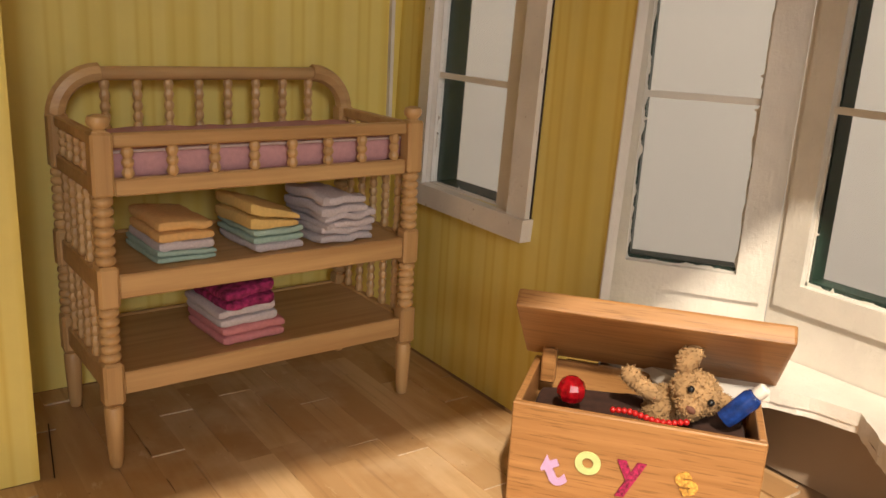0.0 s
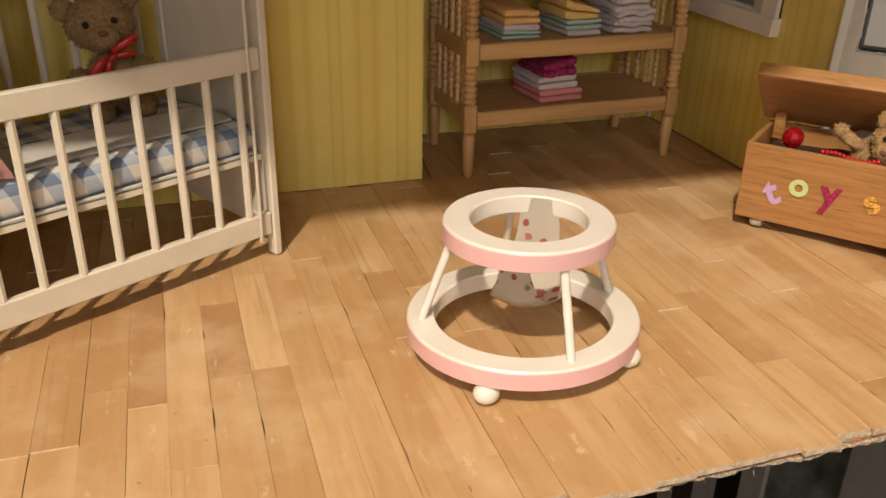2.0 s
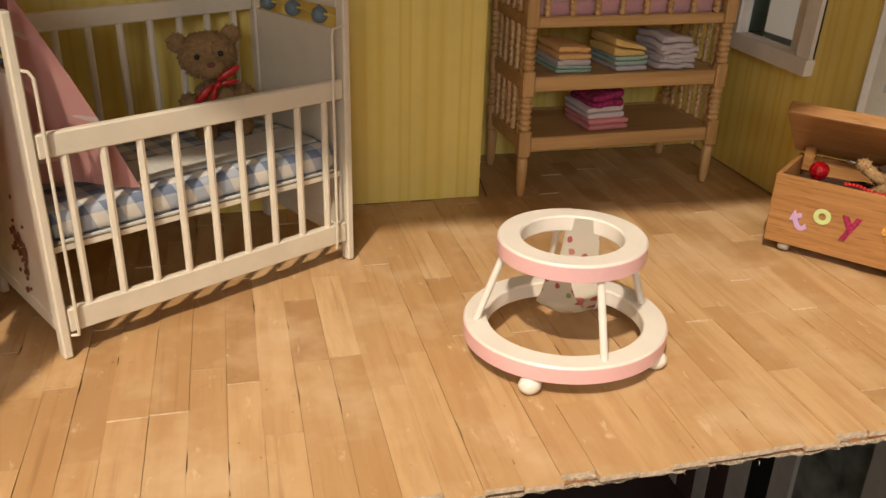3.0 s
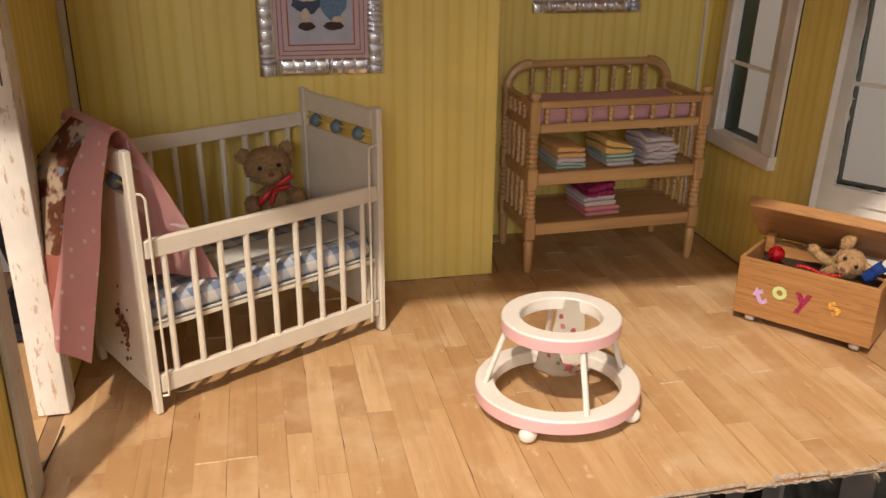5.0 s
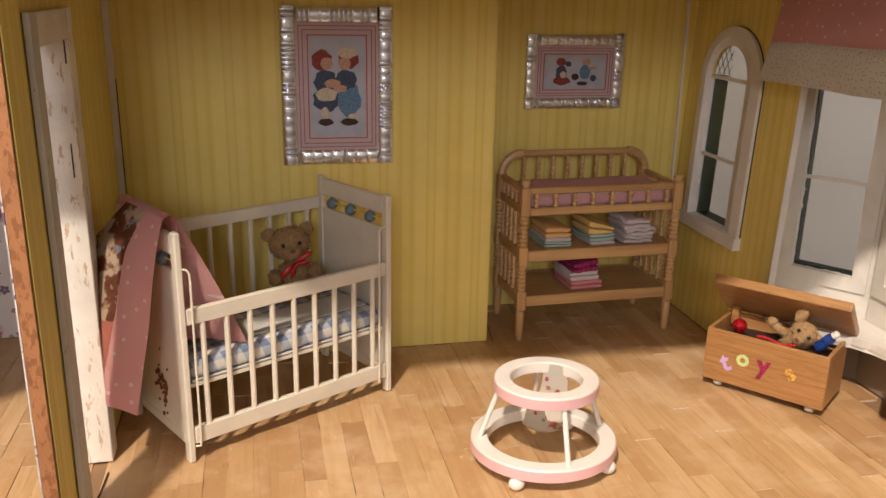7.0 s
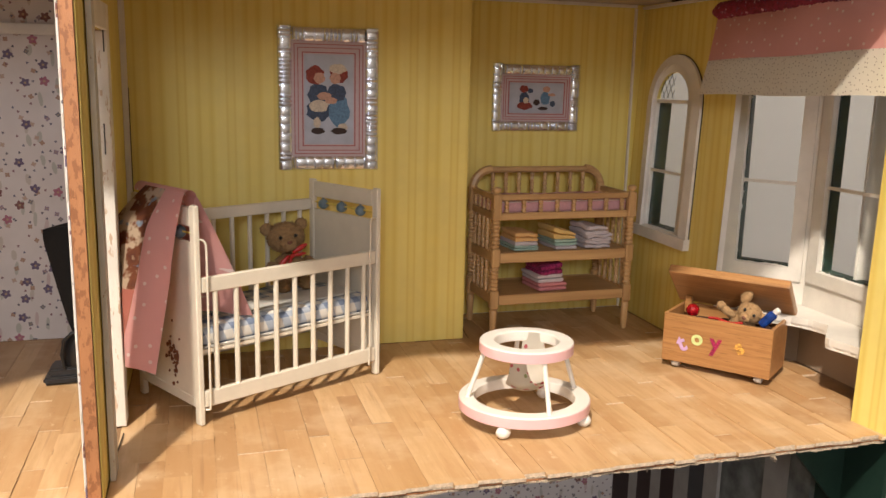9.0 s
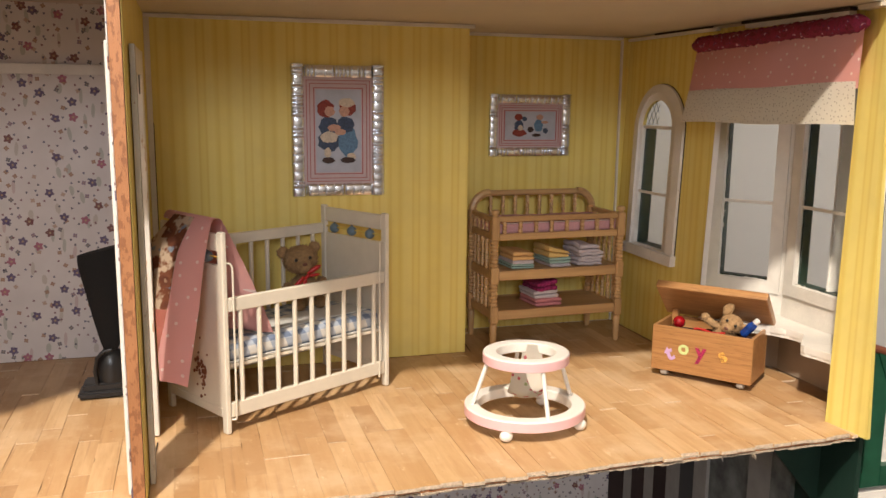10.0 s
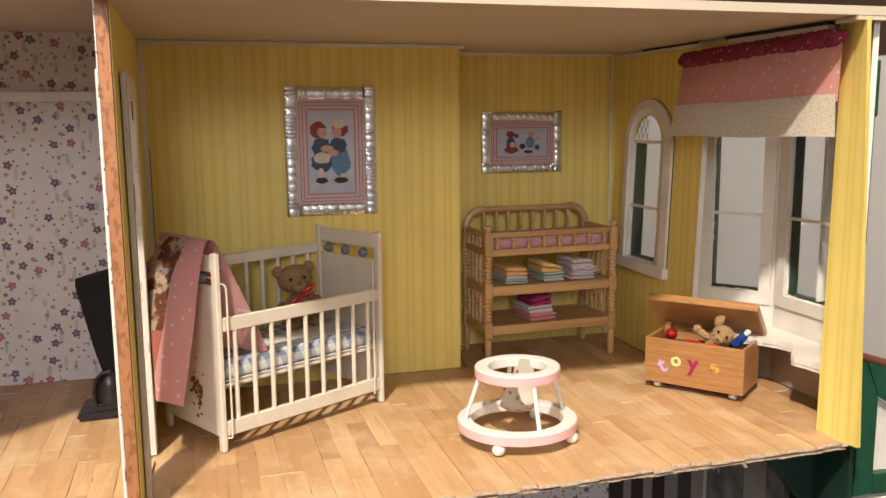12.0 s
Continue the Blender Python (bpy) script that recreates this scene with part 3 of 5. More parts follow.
for i, (p, q, holes) in enumerate(((B0, B1, [(0.0345, 0.0705, 0.063, 0.205)]), (B1, B2, [(0.0115, 0.0585, 0.064, 0.205)]), (B2, B3, [(0.0108, 0.0440, 0.063, 0.205)]))):
    n = ("wall_bay_back", "wall_bay_side", "wall_bay_front")[i]
    structure(n, holed((0.0100, 0.0003, 0.0)[i], (Vector(q) - Vector(p)).length - (0.0003 if i == 1 else 0), 0.0360, ZC, holes, T, upright(p, q)), WHITE, "white painted bay board with one tall window opening", "wall")
    structure(n + "_low", holed((0.0100, 0.0003, 0.0)[i], (Vector(q) - Vector(p)).length - (0.0003 if i == 1 else 0), 0.0, 0.0358, [], T, upright(p, q)), SHADEBOARD, "bay board under the window seat, browned to hold its shade", "wall")
    window("window_%d" % (i + 2), p, q, holes[0], False, 0.119, "tall bay window with ragged white paint and green outside frame", sill=False, deep=(0.007, 0.007, 0.0012)[i])

structure("bay_ceiling", prism([B0, B3, B2, B1], ZC - 0.002, ZC - 0.0002), CEIL, "cream board over the bay", "ceiling")


SEAT_EDGE = [(0.2060, 0.1590), (0.2265, 0.1405), (0.2325, 0.1285), (0.2350, 0.1175), (0.2155, 0.0965), (0.2153, 0.0930), (0.2180, 0.0830), (0.2200, 0.0690)]
seat = structure("window_seat", prism(ragged_line(SEAT_EDGE, 0.0024, 0.0005, 2.0) + [(0.2210, 0.0545), (0.2330, 0.0680), (0.2515, 0.0935), (0.2515, 0.1625), (0.2085, 0.2230)], 0.0348, 0.0390), WHITE, "white painted bay window seat board with a ragged edge", "window seat")
part("torn_ply", prism(ragged_line([(x + 0.0006, y + 0.0004) for x, y in SEAT_EDGE], 0.0019, 0.0006, 5.0) + [(0.2215, 0.0560), (0.2332, 0.0690), (0.2510, 0.0940), (0.2510, 0.1620), (0.2090, 0.2215)], 0.0324, 0.0347), CHIPPED, seat, "torn lower layer of the seat board")

# trims
structure("trim_bay_end", prism([(0.1317, 0.0), (0.1323, 0.0), (0.1323, ZC - 0.010), (0.1317, ZC - 0.010)], -0.0006, T + 0.0006, None, m_right), WHITE, "white painted end of the wall beside the bay", "trim")
structure("trim_corner_left", box(XL + 0.0002, XL + 0.0035, YB - 0.0026, YB - 0.0001, 0.0, ZC - 0.003), WHITE, "thin white corner strip", "trim")
structure("trim_corner_right", box(XR - 0.0012, XR + 0.0004, YA - 0.0022, YA - 0.0001, 0.0, ZC - 0.003), WHITE, "thin white corner strip", "trim")
structure("trim_ceiling_back", box(XL + 0.0002, 0.049, YB - 0.0030, YB - 0.0001, ZC - 0.0026, ZC - 0.0002), WHITE, "thin white strip under the ceiling", "trim")
structure("trim_ceiling_alcove", box(0.0465, XR - 0.0002, YA - 0.0026, YA - 0.0001, ZC - 0.0024, ZC - 0.0002), WHITE, "thin white strip under the ceiling", "trim")
structure("trim_ceiling_right", prism([(0.2052, 0.3190), (0.2082, 0.3190), (0.2078, 0.1930), (0.2048, 0.1930)], ZC - 0.0036, ZC - 0.0014), WHITE, "thin white strip under the ceiling", "trim")
structure("trim_ceiling_loose", prism([(0.2030, 0.1590), (0.2082, 0.1590), (0.2100, 0.0680), (0.2050, 0.0680)], ZC - 0.0046, ZC - 0.0020), WHITE, "loose white strip hanging under the ceiling", "trim")
structure("trim_joint_back", prism([(0.2040, 0.2750), (0.2076, 0.2750), (0.2074, 0.2000), (0.2046, 0.2000)], ZC - 0.0013, ZC - 0.0001), CRACK, "dark open joint between ceiling and wall", "gap")
structure("trim_joint_front", prism([(0.2022, 0.1620), (0.2080, 0.1620), (0.2095, 0.0660), (0.2034, 0.0660)], ZC - 0.0019, ZC - 0.0001), CRACK, "dark open joint between ceiling and wall", "gap")
structure("trim_tape", prism([(0.2000, YF - 0.0045), (0.2210, YF - 0.0045), (0.2195, 0.0560), (0.2160, 0.0640), (0.2030, 0.0600)], ZC - 0.0022, ZC - 0.0001), mat_paint("masking_tape", (0.60, 0.52, 0.40), 0.1, 0.6), "cream tape over the ceiling corner", "tape")

structure("trim_corner_gap", box(XL + 0.0036, XL + 0.0040, YB - 0.0008, YB - 0.0001, 0.0, 0.172), CRACK, "dark open joint in the papered corner", "gap")
structure("trim_floor_gap", prism([(-0.1724, 0.1360), (-0.1742, 0.1028), (-0.1750, 0.1026), (-0.1730, 0.1362)], 0.0001, 0.0004), CRACK, "dark open joint in the floor at the doorway", "gap")
structure("trim_recess_gap", prism([(0.0550, 0.2942), (0.0500, 0.2580), (0.0496, 0.2580), (0.0546, 0.2942)], 0.0001, 0.0004), CRACK, "dark open joint in the floor by the recess", "gap")

# doorway casing
door_casing = tagged(empty("door_casing"), "chipped white doorway casing in the partition", "door frame", kind="structure")
ya, yb, zt = YF + DOOR[0], YF + DOOR[1], DOOR[3]
for a, b in ((ya - 0.0105, ya), (yb, yb + 0.0115)):
    part("jamb_casing", prism([(a - (0.0035 if a < ya else 0.0), 0.0), (b, 0.0), (b, zt + 0.0125), (a, zt + 0.0125), (a, 0.110)], XL + 0.0007, XL + 0.0030, None, Matrix(((0, 0, 1, 0), (1, 0, 0, 0), (0, 1, 0, 0), (0, 0, 0, 1)))), STAINSHADE if a < ya else JAMB, door_casing, "stained casing, its grey partly shade" if a < ya else "")
    part("jamb_casing", box(XL - 0.0092, XL - 0.0069, a, b, 0.0, zt + 0.0125, 0.0004), CHIPPED, door_casing)
part("head_casing", box(XL + 0.0007, XL + 0.0030, ya + 0.0001, yb - 0.0001, zt, zt + 0.0125, 0.0004), CHIPPED, door_casing)
part("head_casing", box(XL - 0.0092, XL - 0.0069, ya + 0.0001, yb - 0.0001, zt, zt + 0.0125, 0.0004), CHIPPED, door_casing)
part("jamb_lining", box(XL - 0.0067, XL + 0.0006, ya - 0.0001, ya + 0.0018, 0.0, zt - 0.002), CHIPPED, door_casing)
part("jamb_lining", box(XL - 0.0098, XL + 0.0030, yb - 0.0018, yb - 0.0001, 0.0, zt - 0.0002, 0.0003), JAMB, door_casing)
for x, z0, z1 in ((-0.1735, 0.190, 0.2055), (-0.1752, 0.141, 0.156)):
    part("split", box(x - 0.0003, x + 0.0003, yb - 0.0020, yb - 0.0017, z0, z1), BLACK, door_casing, "dark split in the paint")
structure("trim_partition_front", box(XL - 0.0090, XL - 0.0069, YF + 0.0290, YF + 0.0360, 0.0, 0.213, 0.0005), WHITE, "cream painted strip standing behind the partition's front edge", "trim")

# next room
structure("wall_left_back", box(-0.42, XL - 0.0070, 0.316, 0.319, 0, 0.256), FLORAL, "white floral papered back wall of the next room", "wall")
structure("wall_left_side", box(-0.423, -0.42, YF, 0.319, 0, 0.256), FLORAL, "white floral papered side wall of the next room", "wall")
# the slanting front corner is added out of view to cast the floor shadow
structure("ceiling_left", prism([(-0.42, -0.060), (-0.317, 0.022), (-0.290, 0.046), (XL - 0.0070, 0.046), (XL - 0.0070, 0.3155), (-0.42, 0.3155)], 0.2515, 0.256), CEIL, "cream ceiling of the next room with an added shadow-casting corner", "ceiling")
structure("trim_rail", box(-0.42, XL - 0.0072, 0.3115, 0.3158, 0.2035, 0.2105, 0.0004), WHITE, "white painted rail across the floral wall", "trim")

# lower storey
# the storey's darkness is put into this floor's near-black colour
structure("floor_lower", box(-0.42, 0.26, YF, 0.348, -0.262, -0.257), mat_plain("shade_black_floor", (0.030, 0.012, 0.010), 0.6, 0, 0.4, 40.0), "lower storey floor, near-black to hold its shade", "floor")
structure("wall_lower_back", box(-0.42, 0.26, 0.345, 0.348, -0.2568, -0.0052), FLORAL, "floral papered wall of the lower storey", "wall")
structure("wall_lower_right", box(0.2235, 0.2265, YF + 0.006, 0.3448, -0.2568, -0.0052), SHADEGREEN, "dark green lower wall", "wall")
structure("wall_lower_left", box(-0.423, -0.4205, YF, 0.348, -0.2568, -0.0052), FLORAL, "floral papered lower side wall", "wall")

# unseen room added round the house; its wall tone sets the bounced light
structure("ground", box(-1.8, 1.8, -2.2, 1.6, -0.30, -0.2625), DARKFLOOR, "dark surface on which the dollhouse stands", "floor")
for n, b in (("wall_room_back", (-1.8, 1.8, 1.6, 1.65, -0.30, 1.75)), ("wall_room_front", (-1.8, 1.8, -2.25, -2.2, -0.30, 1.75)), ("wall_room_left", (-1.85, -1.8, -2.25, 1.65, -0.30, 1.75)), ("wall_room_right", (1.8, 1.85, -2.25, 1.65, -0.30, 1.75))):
    structure(n, box(*b), BOUNCEPAINT, "plain unseen wall, toned to set the bounced light", "wall")
structure("ceiling_room", box(-1.85, 1.85, -2.25, 1.65, 1.75, 1.8), BOUNCEPAINT, "plain unseen ceiling, toned to set the bounced light", "ceiling")

# ---- crib ----
CRIB = Matrix.Translation((-0.135, 0.137, 0)) @ Matrix.Rotation(math.atan2(0.491, 0.871), 4, "Z")


def make_crib():
    crib = tagged(empty("crib", CRIB), "ivory painted wooden doll crib with slatted drop side and beads", "crib")
    L, D, H = 0.124, 0.068, 0.1162
    for x0 in (0.0, L - 0.0032):
        end = part("end_panel", box(x0 + 0.0006, x0 + 0.0026, 0.0052, D - 0.0052, 0.014, 0.0970), CRIBWHITE, crib)
        for y0 in (0.0, D - 0.005):
            part("post", box(x0, x0 + 0.0032, y0, y0 + 0.005, 0.0, H, 0.0006), CRIBWHITE, end)
        part("top_rail", box(x0 + 0.0002, x0 + 0.0030, 0.005, D - 0.005, 0.1050, 0.1148, 0.0005), CRIBWHITE, end)
        part("bottom_rail", box(x0 + 0.0002, x0 + 0.0030, 0.005, D - 0.005, 0.009, 0.0145, 0.0004), CRIBWHITE, end)
        bar = part("bead_bar", rod((x0 + 0.0016, 0.005, 0.1015), (x0 + 0.0016, D - 0.005, 0.1015), 0.0005, 8), mat_plain("yellow_rod", (0.70, 0.55, 0.10), 0.4), end, "thin yellow rod")
        for y in (0.0175, 0.036, 0.0545):
            bead = ball(0.0034, Matrix.Translation((x0 + 0.0016, y, 0.1008)), 14, 10)
            rod((x0 + 0.0016, y, 0.1038), (x0 + 0.0016, y, 0.1052), 0.0007, 8, bead)
            part("bead", bead, BEAD, bar, "grey-blue wooden bead", True)
    for name, y0 in (("drop_side", 0.0005), ("back_side", D - 0.0036)):
        z = (0.0092, 0.0180, 0.0708, 0.0788) if name == "drop_side" else (0.0140, 0.0215, 0.0965, 0.1035)
        side = part(name, box(0.0036, L - 0.0036, y0, y0 + 0.0031, z[2], z[3], 0.0005), CRIBWHITE, crib)
        part("bottom_rail", box(0.0036, L - 0.0036, y0, y0 + 0.0031, z[0], z[1], 0.0005), CRIBWHITE, side)
        slat = None
        for i in range(9):
            x = 0.0118 + 0.01252 * i
            if slat is None:
                slat = part("slat", rod((0, 0, z[1] - 0.001), (0, 0, z[2] + 0.001), 0.00145, 8), CRIBWHITE, side, "", True, Matrix.Translation((x, y0 + 0.0016, 0)))
            else:
                s = new("slat", slat.data)
                s.parent, s.matrix_basis = side, Matrix.Translation((x, y0 + 0.0016, 0))
    for x, s in ((0.0058, -1), (L - 0.0095, 1)):
        part("drop_rod", sweep([(x + s * (0.0036 if s < 0 else 0.0075), 0.0010, 0.0990), (x + s * 0.0012, -0.0004, 0.0985), (x, -0.0010, 0.0965), (x, -0.0012, 0.090), (x, -0.0010, 0.05), (x, -0.0010, 0.012), (x, -0.0004, 0.0082), (x + s * 0.0020, 0.0010, 0.0080)], 0.0006, 7), CRIBWHITE, crib, "bent white wire", True)
    part("base_board", box(0.0034, L - 0.0034, 0.0042, D - 0.0042, 0.0375, 0.0395), CRIBWHITE, crib)
    return crib


BEAD = mat_plain("grey_blue_bead", (0.13, 0.19, 0.24), 0.35)
crib = make_crib()


def soft_box(x0, x1, y0, y1, z0, z1, r, nx, ny, wob, rng, mat=None):
    """A stuffed slab: rounded edges and an uneven top."""
    bm = box(x0, x1, y0, y1, z0, z1)
    bmesh.ops.subdivide_edges(bm, edges=bm.edges[:], cuts=max(nx, ny), use_grid_fill=True)
    cx, cy, cz = (x0 + x1) / 2, (y0 + y1) / 2, (z0 + z1) / 2
    hx, hy, hz = (x1 - x0) / 2, (y1 - y0) / 2, (z1 - z0) / 2
    for v in bm.verts:
        p = v.co - Vector((cx, cy, cz))
        q = Vector((max(-(hx - r), min(hx - r, p.x)), max(-(hy - r), min(hy - r, p.y)), max(-(hz - r), min(hz - r, p.z))))
        d = p - q
        if d.length > 1e-9:
            p = q + d.normalized() * min(d.length, r)
        w = noise.noise(v.co * 90 + Vector((rng.random() * 0.0, 7, 3))) * wob
        p.z += w if p.z > 0 else 0
        v.co = p + Vector((cx, cy, cz))
    return bm


rng = random.Random(5)
mattress = tagged(part("crib_mattress", soft_box(0.0042, 0.1198, 0.0046, 0.0634, 0.0397, 0.0515, 0.0045, 12, 12, 0.0012, rng), GINGHAM, None, "", True, CRIB), "thin blue and white gingham crib mattress", "mattress")
SHEETING = mat_plain("white_sheeting", (0.56, 0.55, 0.52), 0.95, 0, 0.12, 500.0, 0.3)
part("sheet_fold", soft_box(0.030, 0.1150, 0.0120, 0.0340, 0.0512, 0.0527, 0.0007, 14, 14, 0.0006, rng), SHEETING, mattress, "white sheet turned back", True)
part("piping", sweep([(0.0060, 0.0044, 0.0408), (0.06, 0.0042, 0.0408), (0.1180, 0.0044, 0.0408)], 0.0006, 7), SHEETING, mattress, "white piped edge", True)

# ---- changing table ----


def spindle(z0, z1, r, beads, seg=8):
    """A turned bobbin spindle."""
    prof = [(r * 0.55, z0)]
    n = beads * 4
    for i in range(n + 1):
        z = z0 + (z1 - z0) * (i + 0.5) / (n + 1)
        prof.append((r * (0.60 + 0.40 * abs(math.sin(math.pi * beads * (i + 0.5) / (n + 1)))), z))
    prof.append((r * 0.55, z1))
    return lathe(prof, seg)


def bobbins(z0, z1, r, beads, m):
    """A turned post length: round bobbins between narrow necks."""
    prof = []
    for i in range(beads):
        a, n = z0 + (z1 - z0) * i / beads, (z1 - z0) / beads
        prof += [(r * 0.70, a + n * 0.02), (r * 0.93, a + n * 0.22), (r, a + n * 0.50), (r * 0.93, a + n * 0.78), (r * 0.70, a + n * 0.98)]
    return lathe(prof, 14, m)


def make_changing_table():
    t = tagged(empty("changing_table", Matrix.Translation((0.0645, 0.2533, 0)) @ Matrix.Rotation(radians(1.8), 4, "Z")), "honey maple doll changing table with bobbin spindles and two shelves", "changing table")
    W, D = 0.1122, 0.0550
    w = 0.0062
    for x in (0.0, W - w):
        for y in (0.0, D - w):
            back = y > 0
            post = part("post", box(x, x + w, y, y + w, 0.0855, 0.1040 if not back else 0.1035, 0.0008), HONEY_Z, t)
            c = (x + w / 2, y + w / 2)
            seg = [(0.0018, 0.0), (0.0023, 0.003), (0.0027, 0.012), (0.0029, 0.0195), (0.0024, 0.0203), (0.0030, 0.0212)]
            part("foot", lathe(seg, 14, Matrix.Translation((*c, 0))), HONEY_Z, post, "", True)
            for z0, z1 in ((0.0212, 0.0350), (0.0520, 0.0650)):
                part("post_block", box(x, x + w, y, y + w, z0, z1, 0.0009), HONEY_Z, post)
            for z0, z1 in ((0.0350, 0.0520), (0.0650, 0.0855)):
                part("turning", bobbins(z0, z1, 0.0031, 6 if z1 - z0 < 0.019 else 7, Matrix.Translation((*c, 0))), HONEY_Z, post, "", True)
            if not back:
                part("finial", lathe([(0.0022, 0.1040), (0.0018, 0.1046), (0.0030, 0.1058), (0.0033, 0.1070), (0.0028, 0.1082), (0.0012, 0.1088)], 14, Matrix.Translation((*c, 0))), HONEY_Z, post, "", True)
    # shelves and rails
    for z0, z1 in ((0.0240, 0.0312), (0.0545, 0.0620)):
        shelf = part("shelf", box(w * 0.5, W - w * 0.5, 0.0022, D - 0.0022, z1 - 0.0025, z1 - 0.0006), HONEY, t)
        part("apron", box(w + 0.0001, W - w - 0.0001, 0.0012, 0.0036, z0, z1, 0.0005), HONEY, shelf)
        part("back_strip", box(w + 0.0001, W - w - 0.0001, D - 0.0036, D - 0.0012, z0, z1, 0.0005), HONEY, shelf)
    tray = part("tray", box(w * 0.5, W - w * 0.5, 0.0022, D - 0.0022, 0.0868, 0.0885), HONEY, t)
    for z0, z1 in ((0.0853, 0.0905), (0.0993, 0.1035)):
        part("front_rail", box(w + 0.0001, W - w - 0.0001, 0.0014, 0.0044, z0, z1, 0.0006), HONEY, tray)
    for i in range(8):
        x = w + 0.0045 + i * (W - 2 * w - 0.009) / 7 * 1.0
        part("spindle", spindle(0.0903, 0.0995, 0.0019, 3), HONEY_Z, tray, "", True, Matrix.Translation((x, 0.0029, 0)))
    # sides
    for x in (w / 2, W - w / 2):
        for z0, z1, n in ((0.0853, 0.0905, 0), (0.0993, 0.1030, 0), (0.0545, 0.0620, 0), (0.0240, 0.0312, 0)):
            part("side_rail", box(x - 0.0017, x + 0.0017, w + 0.0001, D - w - 0.0001, z0, z1, 0.0005), HONEY, t)
        for z0, z1, b in ((0.0903, 0.0995, 3), (0.0618, 0.0855, 7), (0.0310, 0.0547, 7)):
            first = None
            for i in range(5):
                y = w + (D - 2 * w) * (i + 0.5) / 5
                if first is None:
                    first = part("spindle", spindle(z0, z1, 0.0017, b), HONEY_Z, t, "", True, Matrix.Translation((x, y, 0)))
                else:
                    s = new("spindle", first.data)
                    s.parent, s.matrix_basis = t, Matrix.Translation((x, y, 0))
    # bowed back
    r = 0.0140
    bow = [(w / 2, D - w / 2, 0.0990), (w / 2, D - w / 2, 0.1018)]
    bow += [(w / 2 + r - r * math.cos(a), D - w / 2, 0.1018 + r * math.sin(a)) for a in [math.pi / 2 * k / 8 for k in range(1, 9)]]
    bow += [(W - x, y, z) for x, y, z in reversed(bow)]
    back = part("back_bow", sweep(bow, 0.0024, 10), HONEY, t, "", True)
    for s in (0, 1):
        pts = [(w / 2 + r - (r + 0.0003) * math.cos(g), D - w / 2, 0.1018 + (r + 0.0003) * math.sin(g)) for g in [math.pi / 2 * k / 8 for k in range(9)]]
        part("corner_block", sweep([(W - x, y, z) if s else (x, y, z) for x, y, z in pts], 0.0032, 8), HONEY, back, "", False)
    first = None
    for i in range(8):
        x = 0.0185 + i * (W - 0.037) / 7
        if first is None:
            first = part("spindle", spindle(0.0885, 0.1140, 0.0018, 7), HONEY_Z, back, "", True, Matrix.Translation((x, D - w / 2, 0)))
        else:
            s = new("spindle", first.data)
            s.parent, s.matrix_basis = back, Matrix.Translation((x, D - w / 2, 0))
    return t


table = make_changing_table()

# ---- baby walker ----
WALKER = Matrix.Translation((0.0354, 0.1119, 0)) @ Matrix.Diagonal((1.015, 0.95, 1, 1))


def make_walker():
    w = tagged(empty("baby_walker", WALKER), "round white and pink wooden baby walker with cotton sling seat", "baby walker")
    R0, R1, S0, S1 = 0.0272, 0.0354, 0.0173, 0.0251
    base = part("base_ring", ring(R0, R1, 0.0066, 0.0128), ENAMEL, w, "white ring with pink rim", True)
    part("rim", ring(R1 - 0.0004, R1 + 0.0002, 0.0067, 0.0120, 72, 0.0001), PINKPAINT, base, "pink painted rim", True)
    top = part("tray_ring", ring(S0, S1, 0.0382, 0.0442), ENAMEL, w, "white ring with pink rim", True)
    part("rim", ring(S1 - 0.0004, S1 + 0.0002, 0.0383, 0.0434, 72, 0.0001), PINKPAINT, top, "pink painted rim", True)
    for a in (172, 262 + 12, 0 + 8, 82):
        c, s = math.cos(radians(a)), math.sin(radians(a))
        part("strut", rod((c * 0.0318, s * 0.0318, 0.0112), (c * 0.0225, s * 0.0225, 0.0390), 0.0013, 10), ENAMEL, w, "", True)
    for a in (-128, -38, 50, 140):
        c, s = math.cos(radians(a)), math.sin(radians(a))
        wheel = part("wheel", ball(0.0034, Matrix.Translation((c * 0.0335, s * 0.0335, 0.0034)) @ Matrix.Diagonal((1.15, 1, 1, 1)), 14, 10), ENAMEL, w, "white bead wheel", True)
        part("axle", rod((c * 0.0335, s * 0.0335, 0.0050), (c * 0.0335, s * 0.0335, 0.0066), 0.0010, 8), ENAMEL, wheel)
    # sling: a broad back strap, a dished bottom, a narrow front strap
    rows = []
    n = 18
    for i in range(n + 1):
        f = i / n
        a = math.pi * f
        y = 0.0170 * math.cos(a)
        z = 0.0425 - 0.0250 * math.sin(a) ** 0.75
        half = 0.0062 + 0.0040 * math.sin(a) ** 2 - 0.0026 * max(0.0, f - 0.55) / 0.45
        rows.append([(half * (j / 4 - 1), y, z - 0.0030 * math.sin(a) * math.cos(math.pi * (j / 4 - 1) / 2) + 0.0012) for j in range(9)])
    seat = part("sling_seat", sheet(rows, 0.0004), SEATPRINT, w, "white cotton sling printed with red flowers", True)
    seat.matrix_basis = Matrix.Rotation(radians(-34), 4, "Z")
    return w


walker = make_walker()

# ---- toy chest ----
cu = Vector((0.634, -0.773, 0))
CHEST = Matrix.Translation((0.1565, 0.1752, 0)) @ Matrix.Rotation(math.atan2(cu.y, cu.x), 4, "Z")


